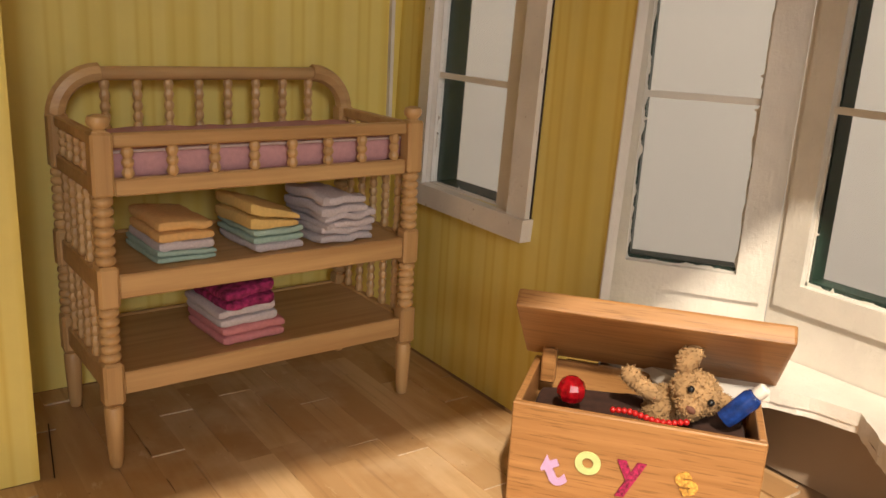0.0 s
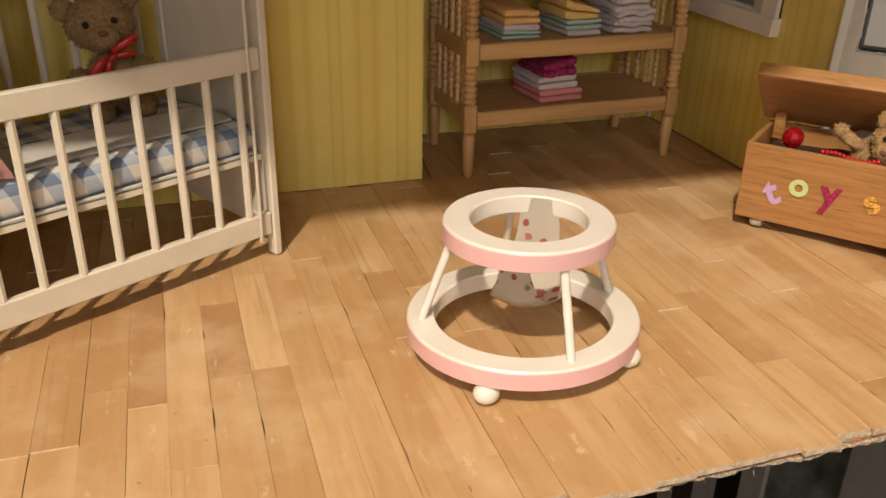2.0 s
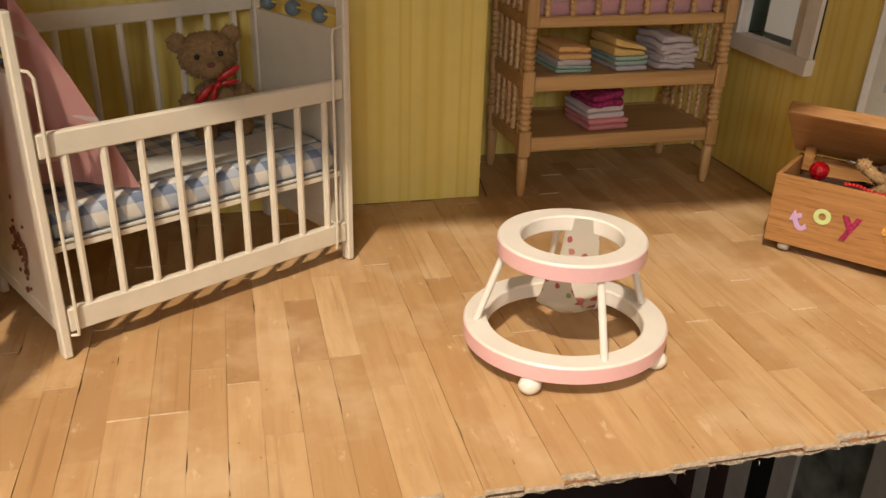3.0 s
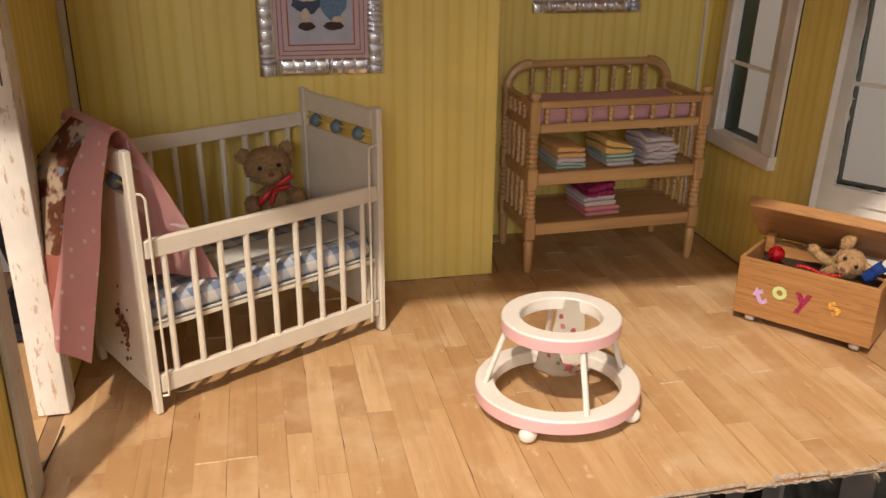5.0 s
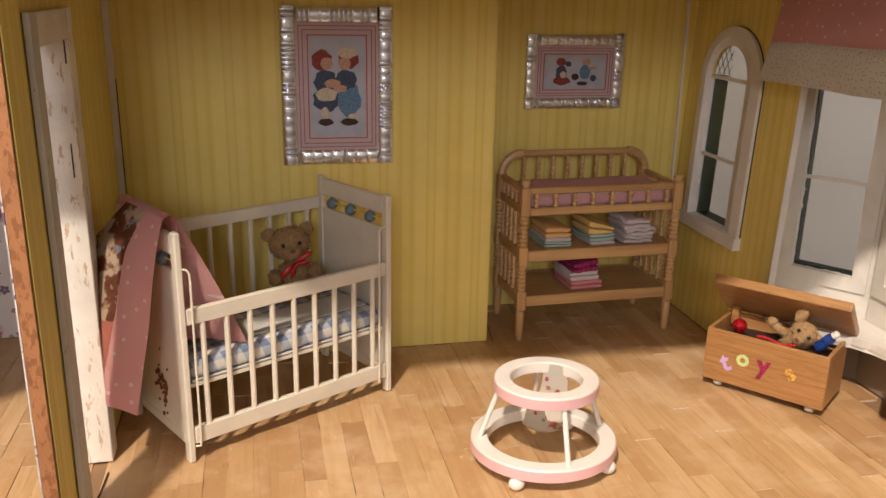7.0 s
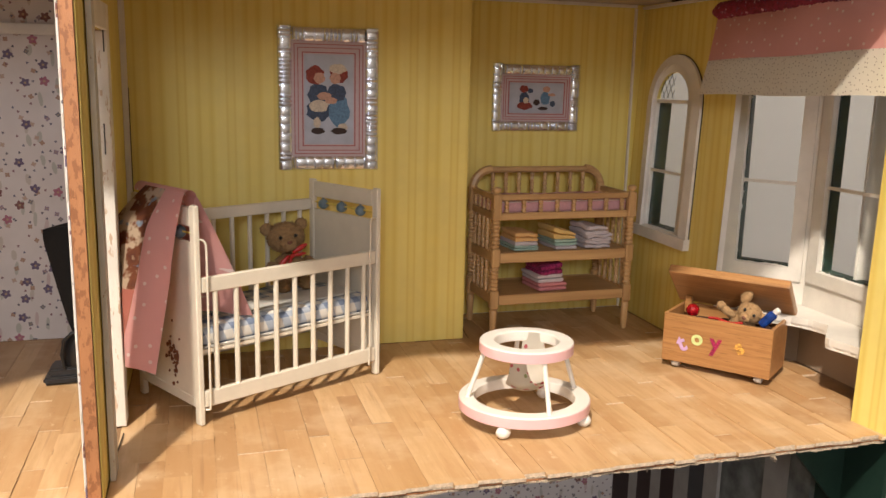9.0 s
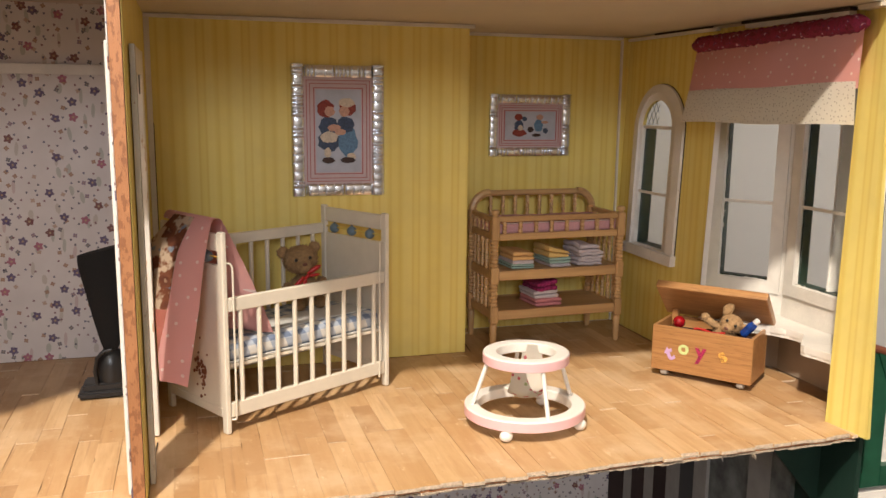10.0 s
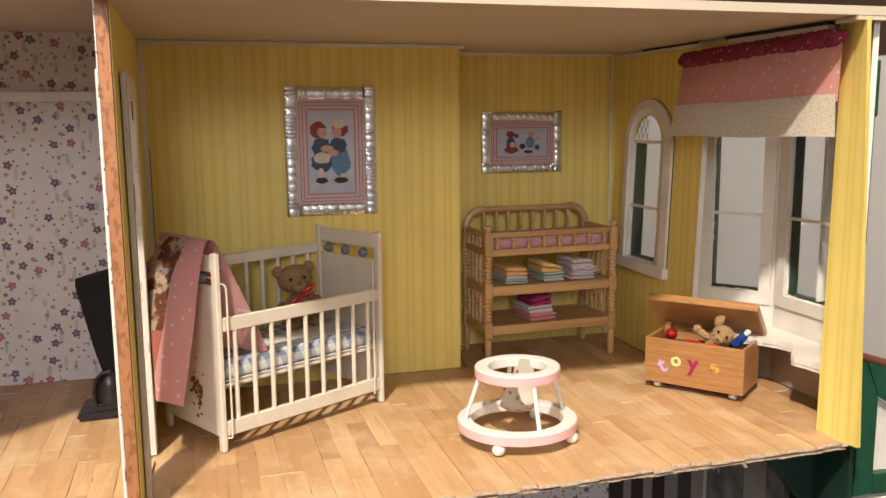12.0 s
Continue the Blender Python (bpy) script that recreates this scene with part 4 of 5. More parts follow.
def letter(ch, size, m, material, parent, label):
    """One raised letter of the built-in font, as a mesh."""
    cu = bpy.data.curves.new("letter", "FONT")
    cu.body, cu.size, cu.extrude, cu.align_x, cu.align_y = ch, size, 0.0003, "CENTER", "CENTER"
    cu.offset = size * 0.030
    ob = new("letter", cu)
    bpy.context.view_layer.update()
    me = bpy.data.meshes.new_from_object(ob.evaluated_get(bpy.context.evaluated_depsgraph_get()))
    bpy.data.objects.remove(ob)
    xs, ys = [q.co.x for q in me.vertices], [q.co.y for q in me.vertices]
    me.transform(Matrix.Translation((-(min(xs) + max(xs)) / 2, -(min(ys) + max(ys)) / 2, 0)))
    me.materials.clear()
    me.materials.append(material)
    out = new("letter", me)
    out.parent, out.matrix_basis = parent, m
    out["label"] = label
    return out


def make_chest():
    c = tagged(empty("toy_chest", CHEST), "open oak doll toy chest with coloured letters on castors", "toy chest")
    L, D, z0, z1, t = 0.0685, 0.0370, 0.0045, 0.0362, 0.0022
    front = part("front_panel", box(0, L, 0, t, z0, z1, 0.0004), OAK, c)
    part("back_panel", box(0, L, D - t, D, z0, z1, 0.0004), OAK, c)
    part("side_panel", box(0.0001, t, t + 0.0001, D - t - 0.0001, z0, z1, 0.0003), OAK, c)
    part("side_panel", box(L - t, L - 0.0001, t + 0.0001, D - t - 0.0001, z0, z1, 0.0003), OAK, c)
    part("bottom", box(t, L - t, t, D - t, z0 + 0.0005, z0 + 0.002), OAK, c)
    part("lid_stop", box(0.0030, 0.0075, D - 0.0075, D - 0.0030, z1 - 0.006, z1 + 0.0055, 0.0005), OAK, c)
    m = Matrix.Translation((0, D, z1 + 0.0006)) @ Matrix.Rotation(radians(-42.0), 4, "X")
    lid = part("lid", box(-0.0032, L + 0.0044, -0.0365, 0.0004, 0.0, 0.0058, 0.0010, None, 2), OAK, c, "", False, m)
    part("hinge", rod((0.010, D + 0.0006, z1 + 0.0002), (0.020, D + 0.0006, z1 + 0.0002), 0.0007, 8), mat_plain("brass", (0.5, 0.33, 0.1), 0.35, 1.0), lid, "small brass hinge", m=m.inverted())
    for x, y in ((0.0085, 0.0045), (L - 0.0075, 0.0045), (0.0085, D - 0.006), (L - 0.0075, D - 0.006)):
        wheel = part("castor", lathe([(0.0010, -0.0026), (0.0024, -0.0024), (0.0030, -0.0017), (0.0032, 0.0), (0.0030, 0.0017), (0.0024, 0.0024), (0.0010, 0.0026)], 18, Matrix.Translation((x, y, 0.0031)) @ Matrix.Rotation(radians(90), 4, "Y")), CASTOR, c, "small clear plastic castor", True)
        part("castor_fork", rod((x, y, 0.0028), (x, y, 0.0047), 0.0014, 8), CASTORMETAL, wheel)
    for ch, u, z, rot, size, mt, lab in (("t", 0.0128, 0.0172, 26, 0.0150, LILAC, "lilac paper letter"), ("o", 0.0226, 0.0215, 0, 0.0132, LIME, "pale green paper letter"), ("y", 0.0345, 0.0188, 0, 0.0150, MAGENTA, "magenta spotted paper letter"), ("s", 0.0495, 0.0208, 34, 0.0132, ORANGE, "orange patterned paper letter")):
        letter(ch, size, Matrix.Translation((u, -0.0004, z)) @ Matrix.Rotation(radians(90), 4, "X") @ Matrix.Rotation(radians(rot), 4, "Z"), mt, front, lab)
    return c


CASTOR = mat_plain("clear_plastic", (0.50, 0.46, 0.41), 0.10, 0, 0.35, 420.0)
CASTORMETAL = mat_plain("castor_metal", (0.4, 0.38, 0.35), 0.3, 1.0)
LILAC = mat_plain("lilac_paper", (0.58, 0.38, 0.66), 0.6)
LIME = mat_plain("pale_green_paper", (0.58, 0.68, 0.30), 0.6)
MAGENTA = mat_plain("magenta_paper", (0.55, 0.02, 0.13), 0.6, 0, 0.9, 1100.0)
ORANGE = mat_plain("orange_paper", (0.95, 0.50, 0.10), 0.6, 0, 0.8, 1100.0)
chest = make_chest()

# ---- pictures ----
SILVER = mat_plain("stamped_silver", (0.90, 0.93, 1.0), 0.22, 1.0, 0.12, 900.0, 0.15)
MAT_PINK = mat_plain("pale_pink_card", (0.56, 0.45, 0.46), 0.7, 0, 0.08)
MAT_BLUE = mat_plain("pale_grey_blue_print", (0.46, 0.49, 0.58), 0.7, 0, 0.16, 120.0)
LINE_RED = mat_plain("dull_red_print", (0.42, 0.11, 0.12), 0.7)
INK = {
    "rust": mat_plain("rust_print", (0.30, 0.05, 0.035), 0.7, 0, 0.5, 900.0),
    "blue": mat_plain("blue_print", (0.13, 0.25, 0.40), 0.7, 0, 0.4, 900.0),
    "navy": mat_plain("navy_print", (0.06, 0.09, 0.16), 0.7, 0, 0.5, 900.0),
    "cream": mat_plain("cream_print", (0.66, 0.56, 0.44), 0.7, 0, 0.3, 900.0),
    "skin": mat_plain("buff_print", (0.58, 0.33, 0.24), 0.7, 0, 0.3, 900.0),
    "brown": mat_plain("dark_brown_print", (0.05, 0.025, 0.02), 0.7, 0, 0.4),
}


def make_picture(name, x0, x1, z0, z1, y, fw, label, blobs, seed, grow=1.0):
    """Silver bamboo-like moulding round a lined mat with a small print of plain shapes."""
    rng = random.Random(seed)
    pic = tagged(empty(name, Matrix.Translation((x0, y, z0))), label, "picture")
    W, H = x1 - x0, z1 - z0

    def bar(length):
        prof, z = [], 0.0
        while z < length - 0.0012:
            kind = rng.random()
            if kind < 0.5:
                n = rng.uniform(0.0046, 0.0066)
                prof += [(0.22, z + 0.0002), (0.68, z + 0.0006), (0.78, z + n * 0.5), (0.68, z + n - 0.0006), (0.22, z + n - 0.0002)]
                z += n
            else:
                for _ in range(rng.choice((1, 2, 3))):
                    prof += [(0.22, z + 0.0002), (0.92, z + 0.0007), (1.12, z + 0.0013), (0.92, z + 0.0019), (0.22, z + 0.0024)]
                    z += 0.0026
        prof = [(r, min(z, length)) for r, z in prof] + [(0.7, length)]
        bm = bmesh.new()
        rows = []
        for r, z in prof:
            rows.append([bm.verts.new((-fw / 2 * math.cos(a) * (0.86 + 0.14 * r), -0.0026 * math.sin(a) * r, z)) for a in [math.pi * k / 10 for k in range(11)]])
        for a, b in zip(rows, rows[1:]):
            for i in range(10):
                bm.faces.new((a[i], a[i + 1], b[i + 1], b[i]))
            bm.faces.new((a[0], b[0], b[10], a[10]))
        bm.faces.new(rows[0])
        bm.faces.new(rows[-1][::-1])
        return bm

    for x in (fw / 2, W - fw / 2):
        part("frame_bar", bar(H), SILVER, pic, "", True, Matrix.Translation((x, -0.0006, 0)))
    for z in (fw / 2, H - fw / 2):
        part("frame_bar", bar(W - 2 * fw), SILVER, pic, "", True, Matrix.Translation((fw, -0.0006, z)) @ Matrix.Rotation(radians(90), 4, "Y"))
    card = part("mat", box(fw * 0.9, W - fw * 0.9, -0.0009, -0.0001, fw * 0.9, H - fw * 0.9), MAT_PINK, pic, "pale pink lined mat")
    bw = min(W, H)
    for k in (0.018, 0.052, 0.095):
        a = fw + bw * k
        t = 0.00045 if k < 0.09 else 0.0006
        bm = bmesh.new()
        for b in ((a, W - a, a, a + t), (a, W - a, H - a - t, H - a), (a, a + t, a + t, H - a - t), (W - a - t, W - a, a + t, H - a - t)):
            box(b[0], b[1], -0.00125 - k * 0.001, -0.0008, b[2], b[3], 0, bm)
        part("border_line", bm, LINE_RED, card, "dull red border line")
    a = fw + bw * 0.115
    part("print", box(a, W - a, -0.0013, -0.0008, a, H - a), MAT_BLUE, card, "pale grey-blue print of plain rounded shapes")
    pw, ph = W - 2 * a, H - 2 * a
    for i, (cx, cz, rx, rz, ink) in enumerate(blobs):
        n = 16
        cx, cz, rx, rz = 0.49 + (cx - 0.49) * grow, 0.49 + (cz - 0.49) * grow, rx * grow, rz * grow
        out = [(a + pw * (cx + rx * math.cos(2 * math.pi * j / n) * (1 + 0.10 * math.sin(3 * j + i))), a + ph * (cz + rz * math.sin(2 * math.pi * j / n) * (1 + 0.08 * math.cos(2 * j + i)))) for j in range(n)]
        m = Matrix(((1, 0, 0, 0), (0, 0, -1, 0), (0, 1, 0, 0), (0, 0, 0, 1)))
        part("printed_shape", prism(out, 0.0012, 0.00142 + 0.00003 * i, None, m), INK[ink], card)
    return pic


make_picture("framed_picture", -0.0822, -0.0165, 0.1212, 0.2122, YB - 0.0002, 0.0094, "tall picture in a stamped silver frame with pink lined mat", [
    (0.33, 0.40, 0.20, 0.10, "navy"), (0.66, 0.40, 0.17, 0.15, "blue"), (0.32, 0.54, 0.17, 0.10, "navy"), (0.62, 0.56, 0.16, 0.08, "navy"),
    (0.33, 0.44, 0.16, 0.055, "cream"), (0.27, 0.715, 0.15, 0.085, "rust"), (0.66, 0.725, 0.15, 0.075, "rust"), (0.64, 0.775, 0.14, 0.045, "cream"),
    (0.34, 0.69, 0.09, 0.05, "skin"), (0.60, 0.69, 0.09, 0.05, "skin"), (0.42, 0.53, 0.12, 0.035, "skin"), (0.53, 0.49, 0.10, 0.03, "skin"),
    (0.30, 0.29, 0.06, 0.05, "cream"), (0.72, 0.25, 0.08, 0.035, "cream"), (0.31, 0.215, 0.11, 0.03, "brown"), (0.66, 0.215, 0.13, 0.03, "brown")], 11, 1.24)
make_picture("framed_picture", 0.0838, 0.1562, 0.1436, 0.1945, YA - 0.0002, 0.0082, "wide picture in a stamped silver frame with pink lined mat", [
    (0.27, 0.48, 0.09, 0.22, "navy"), (0.28, 0.24, 0.14, 0.13, "rust"), (0.26, 0.80, 0.08, 0.12, "rust"), (0.38, 0.74, 0.05, 0.08, "navy"),
    (0.66, 0.50, 0.09, 0.22, "blue"), (0.68, 0.80, 0.07, 0.10, "skin"), (0.78, 0.62, 0.07, 0.05, "skin"), (0.80, 0.32, 0.05, 0.10, "navy"),
    (0.50, 0.36, 0.06, 0.10, "brown"), (0.62, 0.16, 0.09, 0.06, "brown"), (0.30, 0.42, 0.05, 0.10, "cream")], 12)

# ---- valance ----


def make_valance():
    v = tagged(empty("window_valance"), "pink dotted and cream dotted cotton valance with gathered red heading", "valance")
    rng = random.Random(3)
    # heading: a gathered, crumpled casing
    bm = bmesh.new()
    uv = bm.loops.layers.uv.new("UVMap")
    n, seg = 80, 16
    rows = []
    for i in range(n + 1):
        f = i / n
        y = 0.2050 + (0.0540 - 0.2050) * f
        zc = 0.2285 + 0.0040 * f
        end = min(1.0, 0.35 + min(f, 1 - f) * 16)
        row = []
        for k in range(seg):
            a = 2 * math.pi * k / seg
            r = 0.0054 * (1 + 0.16 * noise.noise(Vector((f * 45, math.cos(a) * 0.9, math.sin(a) * 0.9)))) + 0.0004 * math.sin(f * 150 + 2 * math.sin(3 * a))
            row.append(bm.verts.new((0.1945 + 0.0115 * f + r * end * 0.72 * math.cos(a), y, zc + r * end * math.sin(a))))
        rows.append(row)
    for i in range(n):
        for k in range(seg):
            l = (k + 1) % seg
            f = bm.faces.new((rows[i][k], rows[i][l], rows[i + 1][l], rows[i + 1][k]))
            for lp, (p, q) in zip(f.loops, ((i, k), (i, k + 1), (i + 1, k + 1), (i + 1, k))):
                lp[uv].uv = (p * 0.0021, q * 0.0021)
    bm.faces.new(rows[0][::-1])
    bm.faces.new(rows[-1])
    part("heading", bm, RUFFLE, v, "gathered dark red printed heading", True)

    def panel(z0, z1, x0, x1, grow):
        rows = []
        for i in range(13):
            f = i / 12
            row = []
            for j in range(61):
                g = j / 60
                y = 0.1990 + (0.0560 - 0.1990) * g + 0.0040 * (1 - g) * (f if grow < 0.005 else 1.0) + (0.5 - g) * 2 * grow * f * 0.5
                w = 0.0006 * math.sin(g * 21) * f + 0.0008 * math.sin(g * 6 + 1)
                row.append((x0 + (x1 - x0) * f + w + 0.0110 * g, y, z0 + (z1 - z0) * f + 0.0040 * g * (1 - f * 0.5) + 0.0005 * math.sin(g * 9)))
            rows.append(row)
        return sheet(rows, 0.0003)

    part("pink_panel", panel(0.2275, 0.1950, 0.1938, 0.1915, 0.002), PINKVAL, v, "pink cotton panel with white specks", True)
    part("cream_panel", panel(0.1970, 0.1752, 0.1911, 0.1885, 0.008), WHITEDOT, v, "cream cotton panel with dark specks", True)
    return v


make_valance()

# ---- blanket over the crib end ----


def mat_quilt():
    m = Mat("printed_quilt", 0.9)
    v = m.coord("UV")
    n1, n2 = m.noise(v, 75.0, 3), m.noise(m.mapped(v, loc=(3, 1, 0)), 110.0, 2)
    col = m.ramp(n1, [(0.44, (0.66, 0.52, 0.38)), (0.49, (0.24, 0.08, 0.035)), (0.60, (0.16, 0.05, 0.03)), (0.64, (0.50, 0.32, 0.20))])
    col = m.mix(m.ramp(n2, [(0.64, (0, 0, 0)), (0.68, (0.8, 0.8, 0.8))]), col, (0.26, 0.36, 0.48))
    low = m.split(v)[1]
    col = m.mix(m.math("GREATER_THAN", low, 0.054), col, (0.56, 0.20, 0.15))
    m.colour(col)
    m.bump(m.noise(v, 2400.0, 2), 0.35, 0.0003)
    return m.m


def make_blanket():
    b = tagged(empty("baby_blanket", CRIB), "pink dotted baby blanket with printed centre draped over the crib end", "blanket")

    def outer(f, v):
        """f runs from the rail down, v along the rail."""
        u = -0.0020 - 0.0010 * math.sin(math.pi * min(f * 2, 1)) - f * (0.0215 + 0.62 * v) - 0.28 * v * min(f * 5, 1) * (1 - f)
        u = max(u, (-0.0355 + 0.491 * v) / 0.871)
        return (u, 0.0055 - 0.0055 * f + v * (1 - 0.05 * f), 0.1225 - f * (0.0885 - 0.10 * v) + 0.0012 * math.sin(v * 160) * f)

    def strip(v0, v1, n):
        return [[outer(i / 24, v0 + (v1 - v0) * j / n) for j in range(n + 1)] for i in range(25)]

    def top(v):
        return [(0.0016 + 0.0040 * math.cos(a) - 0.0003, 0.0055 + v, 0.1190 + 0.0045 * math.sin(a)) for a in [math.pi * k / 8 for k in range(9)]]

    part("border", sheet(strip(0.0, 0.0182, 8), 0.0006), PINKDOT, b, "pink cotton border with white specks", True)
    part("centre", sheet(strip(0.0183, 0.040, 12), 0.0006), mat_quilt(), b, "cream centre printed in brown and blue", True)
    part("fold", sheet([top(0.052 * i / 20) for i in range(21)], 0.0006), PINKDOT, b, "", True)
    rows = []
    for i in range(21):
        f = i / 20
        a = Vector((0.0052 + 0.0010 * f, 0.0080 + 0.0110 * f, 0.1195 - 0.0620 * f))
        e = Vector((0.0058 + 0.0306 * f + 0.0012 * math.sin(3.1 * f), 0.0058, 0.1195 - 0.0670 * f))
        c = Vector((0.0056 + 0.0120 * f, 0.0540 - 0.0200 * f, 0.1195 - 0.0650 * f))
        row = [a.lerp(e, j / 8) + Vector((0, 0.0022 * f * math.sin(math.pi * j / 8), 0.0006 * math.sin(j * 0.9 + 5 * f))) for j in range(8)]
        row += [e.lerp(c, j / 8) + Vector((0.0012 * f * math.sin(math.pi * j / 4), 0, 0)) for j in range(9)]
        rows.append([tuple(p) for p in row])
    part("inner_flap", sheet(rows, 0.0006), PINKDOT, b, "", True)
    return b


make_blanket()


def make_sticker():
    """Small brown flower sticker on the crib's outer end."""
    s = part("sticker", bmesh.new(), mat_plain("brown_print", (0.21, 0.070, 0.028), 0.6, 0, 0.4, 900.0), crib, "brown flower sticker")
    bm = bmesh.new()
    m = Matrix(((0, 0, -1, 0.0003), (1, 0, 0, 0), (0, 1, 0, 0), (0, 0, 0, 1)))
    rng = random.Random(8)
    for k in range(38):
        a = rng.uniform(0, 6.28)
        y, z = 0.0265 + rng.gauss(0, 0.0046), 0.0322 + rng.gauss(0, 0.0052)
        r = rng.uniform(0.0005, 0.0013)
        prism([(y + r * math.cos(t), z + r * 1.2 * math.sin(t)) for t in [6.28 * j / 7 + a for j in range(7)]], 0.0, 0.0003 + k * 0.00001, bm, m)
    bm.to_mesh(s.data)
    bm.free()


make_sticker()

# ---- stuffed bears ----


def fur(points, n, size, rng, bm):
    """Short tufts over a set of ellipsoids (centre, radii)."""
    for c, r in points:
        area = (r[0] * r[1] + r[1] * r[2] + r[0] * r[2]) / 3
        for _ in range(int(n * area / 0.0001)):
            d = Vector((rng.gauss(0, 1), rng.gauss(0, 1), rng.gauss(0, 1))).normalized()
            p = Vector(c) + Vector((d.x * r[0], d.y * r[1], d.z * r[2]))
            nrm = Vector((d.x / r[0], d.y / r[1], d.z / r[2])).normalized()
            tip = p + (nrm + Vector((rng.gauss(0, 0.5), rng.gauss(0, 0.5), rng.gauss(0, 0.5)))).normalized() * size * rng.uniform(0.6, 1.3)
            side = nrm.orthogonal().normalized() * size * 0.28
            oth = nrm.cross(side).normalized() * size * 0.28
            a, b, c2, t = (bm.verts.new(q) for q in (p + side, p - side * 0.5 + oth, p - side * 0.5 - oth, tip))
            bm.faces.new((a, b, t))
            bm.faces.new((b, c2, t))
            bm.faces.new((c2, a, t))


def blob(bm, c, r, rng, rough=0.0004):
    ball(1.0, Matrix.Translation(c) @ Matrix.Diagonal((*r, 1)), 16, 11, bm)


FUR = mat_plain("tan_mohair", (0.34, 0.210, 0.096), 0.95, 0, 0.35, 500.0)
FUR_PALE = mat_plain("pale_mohair", (0.43, 0.265, 0.125), 0.95, 0, 0.3, 500.0)
RED = mat_plain("red_satin", (0.55, 0.015, 0.015), 0.35, 0, 0.4, 600.0)
NOSE = mat_plain("brown_stitching", (0.16, 0.06, 0.035), 0.7)


def make_crib_bear():
    m = CRIB @ Matrix.Translation((0.0945, 0.0505, 0.0508)) @ Matrix.Rotation(radians(-24), 4, "Z") @ Matrix.Rotation(radians(-7), 4, "Y") @ Matrix.Diagonal((0.90, 0.90, 0.88, 1))
    bear = tagged(empty("teddy_bear", m), "tan mohair teddy bear with red bow sitting in the crib", "teddy bear")
    rng = random.Random(21)
    shapes = [((0, 0, 0.0125), (0.0115, 0.0100, 0.0130)), ((0, -0.001, 0.0370), (0.0130, 0.0108, 0.0108)), ((0, -0.0100, 0.0335), (0.0062, 0.0052, 0.0050)),
              ((-0.0118, 0.001, 0.0440), (0.0045, 0.0025, 0.0045)), ((0.0118, 0.001, 0.0440), (0.0045, 0.0025, 0.0045)),
              ((-0.0125, -0.006, 0.0170), (0.0045, 0.0075, 0.0050)), ((0.0125, -0.006, 0.0170), (0.0045, 0.0075, 0.0050)),
              ((-0.0080, -0.0110, 0.0045), (0.0050, 0.0090, 0.0045)), ((0.0080, -0.0110, 0.0045), (0.0050, 0.0090, 0.0045))]
    bm = bmesh.new()
    for c, r in shapes:
        blob(bm, c, r, rng)
    fur(shapes, 560, 0.0012, rng, bm)
    part("body", bm, FUR, bear, "tan mohair body")
    for x in (-0.0052, 0.0052):
        part("eye", ball(0.0013, Matrix.Translation((x, -0.0118, 0.0392)), 10, 8), BLACK, bear, "black bead eye", True)
    part("nose", ball(0.0016, Matrix.Translation((0, -0.0150, 0.0355)) @ Matrix.Diagonal((1.2, 0.6, 0.8, 1)), 10, 8), NOSE, bear, "dark stitched nose", True)
    bow = bmesh.new()
    ball(0.0018, Matrix.Translation((0, -0.0125, 0.0255)), 10, 8, bow)
    for s in (-1, 1):
        ball(1.0, Matrix.Translation((s * 0.0050, -0.0125, 0.0265)) @ Matrix.Rotation(s * 0.35, 4, "Y") @ Matrix.Diagonal((0.0042, 0.0012, 0.0022, 1)), 12, 8, bow)
        ball(1.0, Matrix.Translation((s * 0.0032, -0.0130, 0.0225)) @ Matrix.Rotation(s * 0.9, 4, "Y") @ Matrix.Diagonal((0.0038, 0.0007, 0.0012, 1)), 12, 8, bow)
    part("bow", bow, RED, bear, "red ribbon bow", True, Matrix.Translation((0.001, 0, 0.0255)) @ Matrix.Rotation(radians(-32), 4, "Y") @ Matrix.Diagonal((1.45, 1, 0.8, 1)) @ Matrix.Translation((0, 0, -0.0255)))
    return bear


make_crib_bear()


def make_chest_bear():
    m = CHEST @ Matrix.Translation((0.0495, 0.0170, 0.0405)) @ Matrix.Rotation(radians(28), 4, "Y") @ Matrix.Diagonal((0.86, 0.86, 0.86, 1))
    bear = tagged(empty("teddy_bear", m), "pale mohair toy bear with red collar lying in the toy chest", "teddy bear")
    rng = random.Random(22)
    shapes = [((0, 0.0, 0.0), (0.0085, 0.0078, 0.0070)), ((-0.0005, -0.0075, -0.0030), (0.0042, 0.0040, 0.0034)),
              ((-0.0082, 0.001, 0.0080), (0.0036, 0.0024, 0.0058)), ((0.0088, 0.001, 0.0020), (0.0040, 0.0022, 0.0030)),
              ((-0.001, 0.006, -0.0130), (0.0095, 0.0080, 0.0100))]
    arm = [((-0.0142, 0.001, -0.0095), (0.0074, 0.0028, 0.0030)), ((-0.0198, 0.001, -0.0085), (0.0036, 0.0028, 0.0032))]
    bm = bmesh.new()
    for c, r in shapes + arm:
        blob(bm, c, r, rng)
    fur(shapes + arm, 1100, 0.0011, rng, bm)
    part("body", bm, FUR_PALE, bear, "pale tan mohair body")
    for x in (-0.0036, 0.0040):
        part("eye", ball(0.0012, Matrix.Translation((x, -0.0074, 0.0024)), 10, 8), BLACK, bear, "black bead eye", True)
    part("nose", ball(0.0014, Matrix.Translation((-0.0005, -0.0112, -0.0022)) @ Matrix.Diagonal((1.3, 0.6, 0.9, 1)), 10, 8), NOSE, bear, "brown stitched nose", True)
    return bear


make_chest_bear()


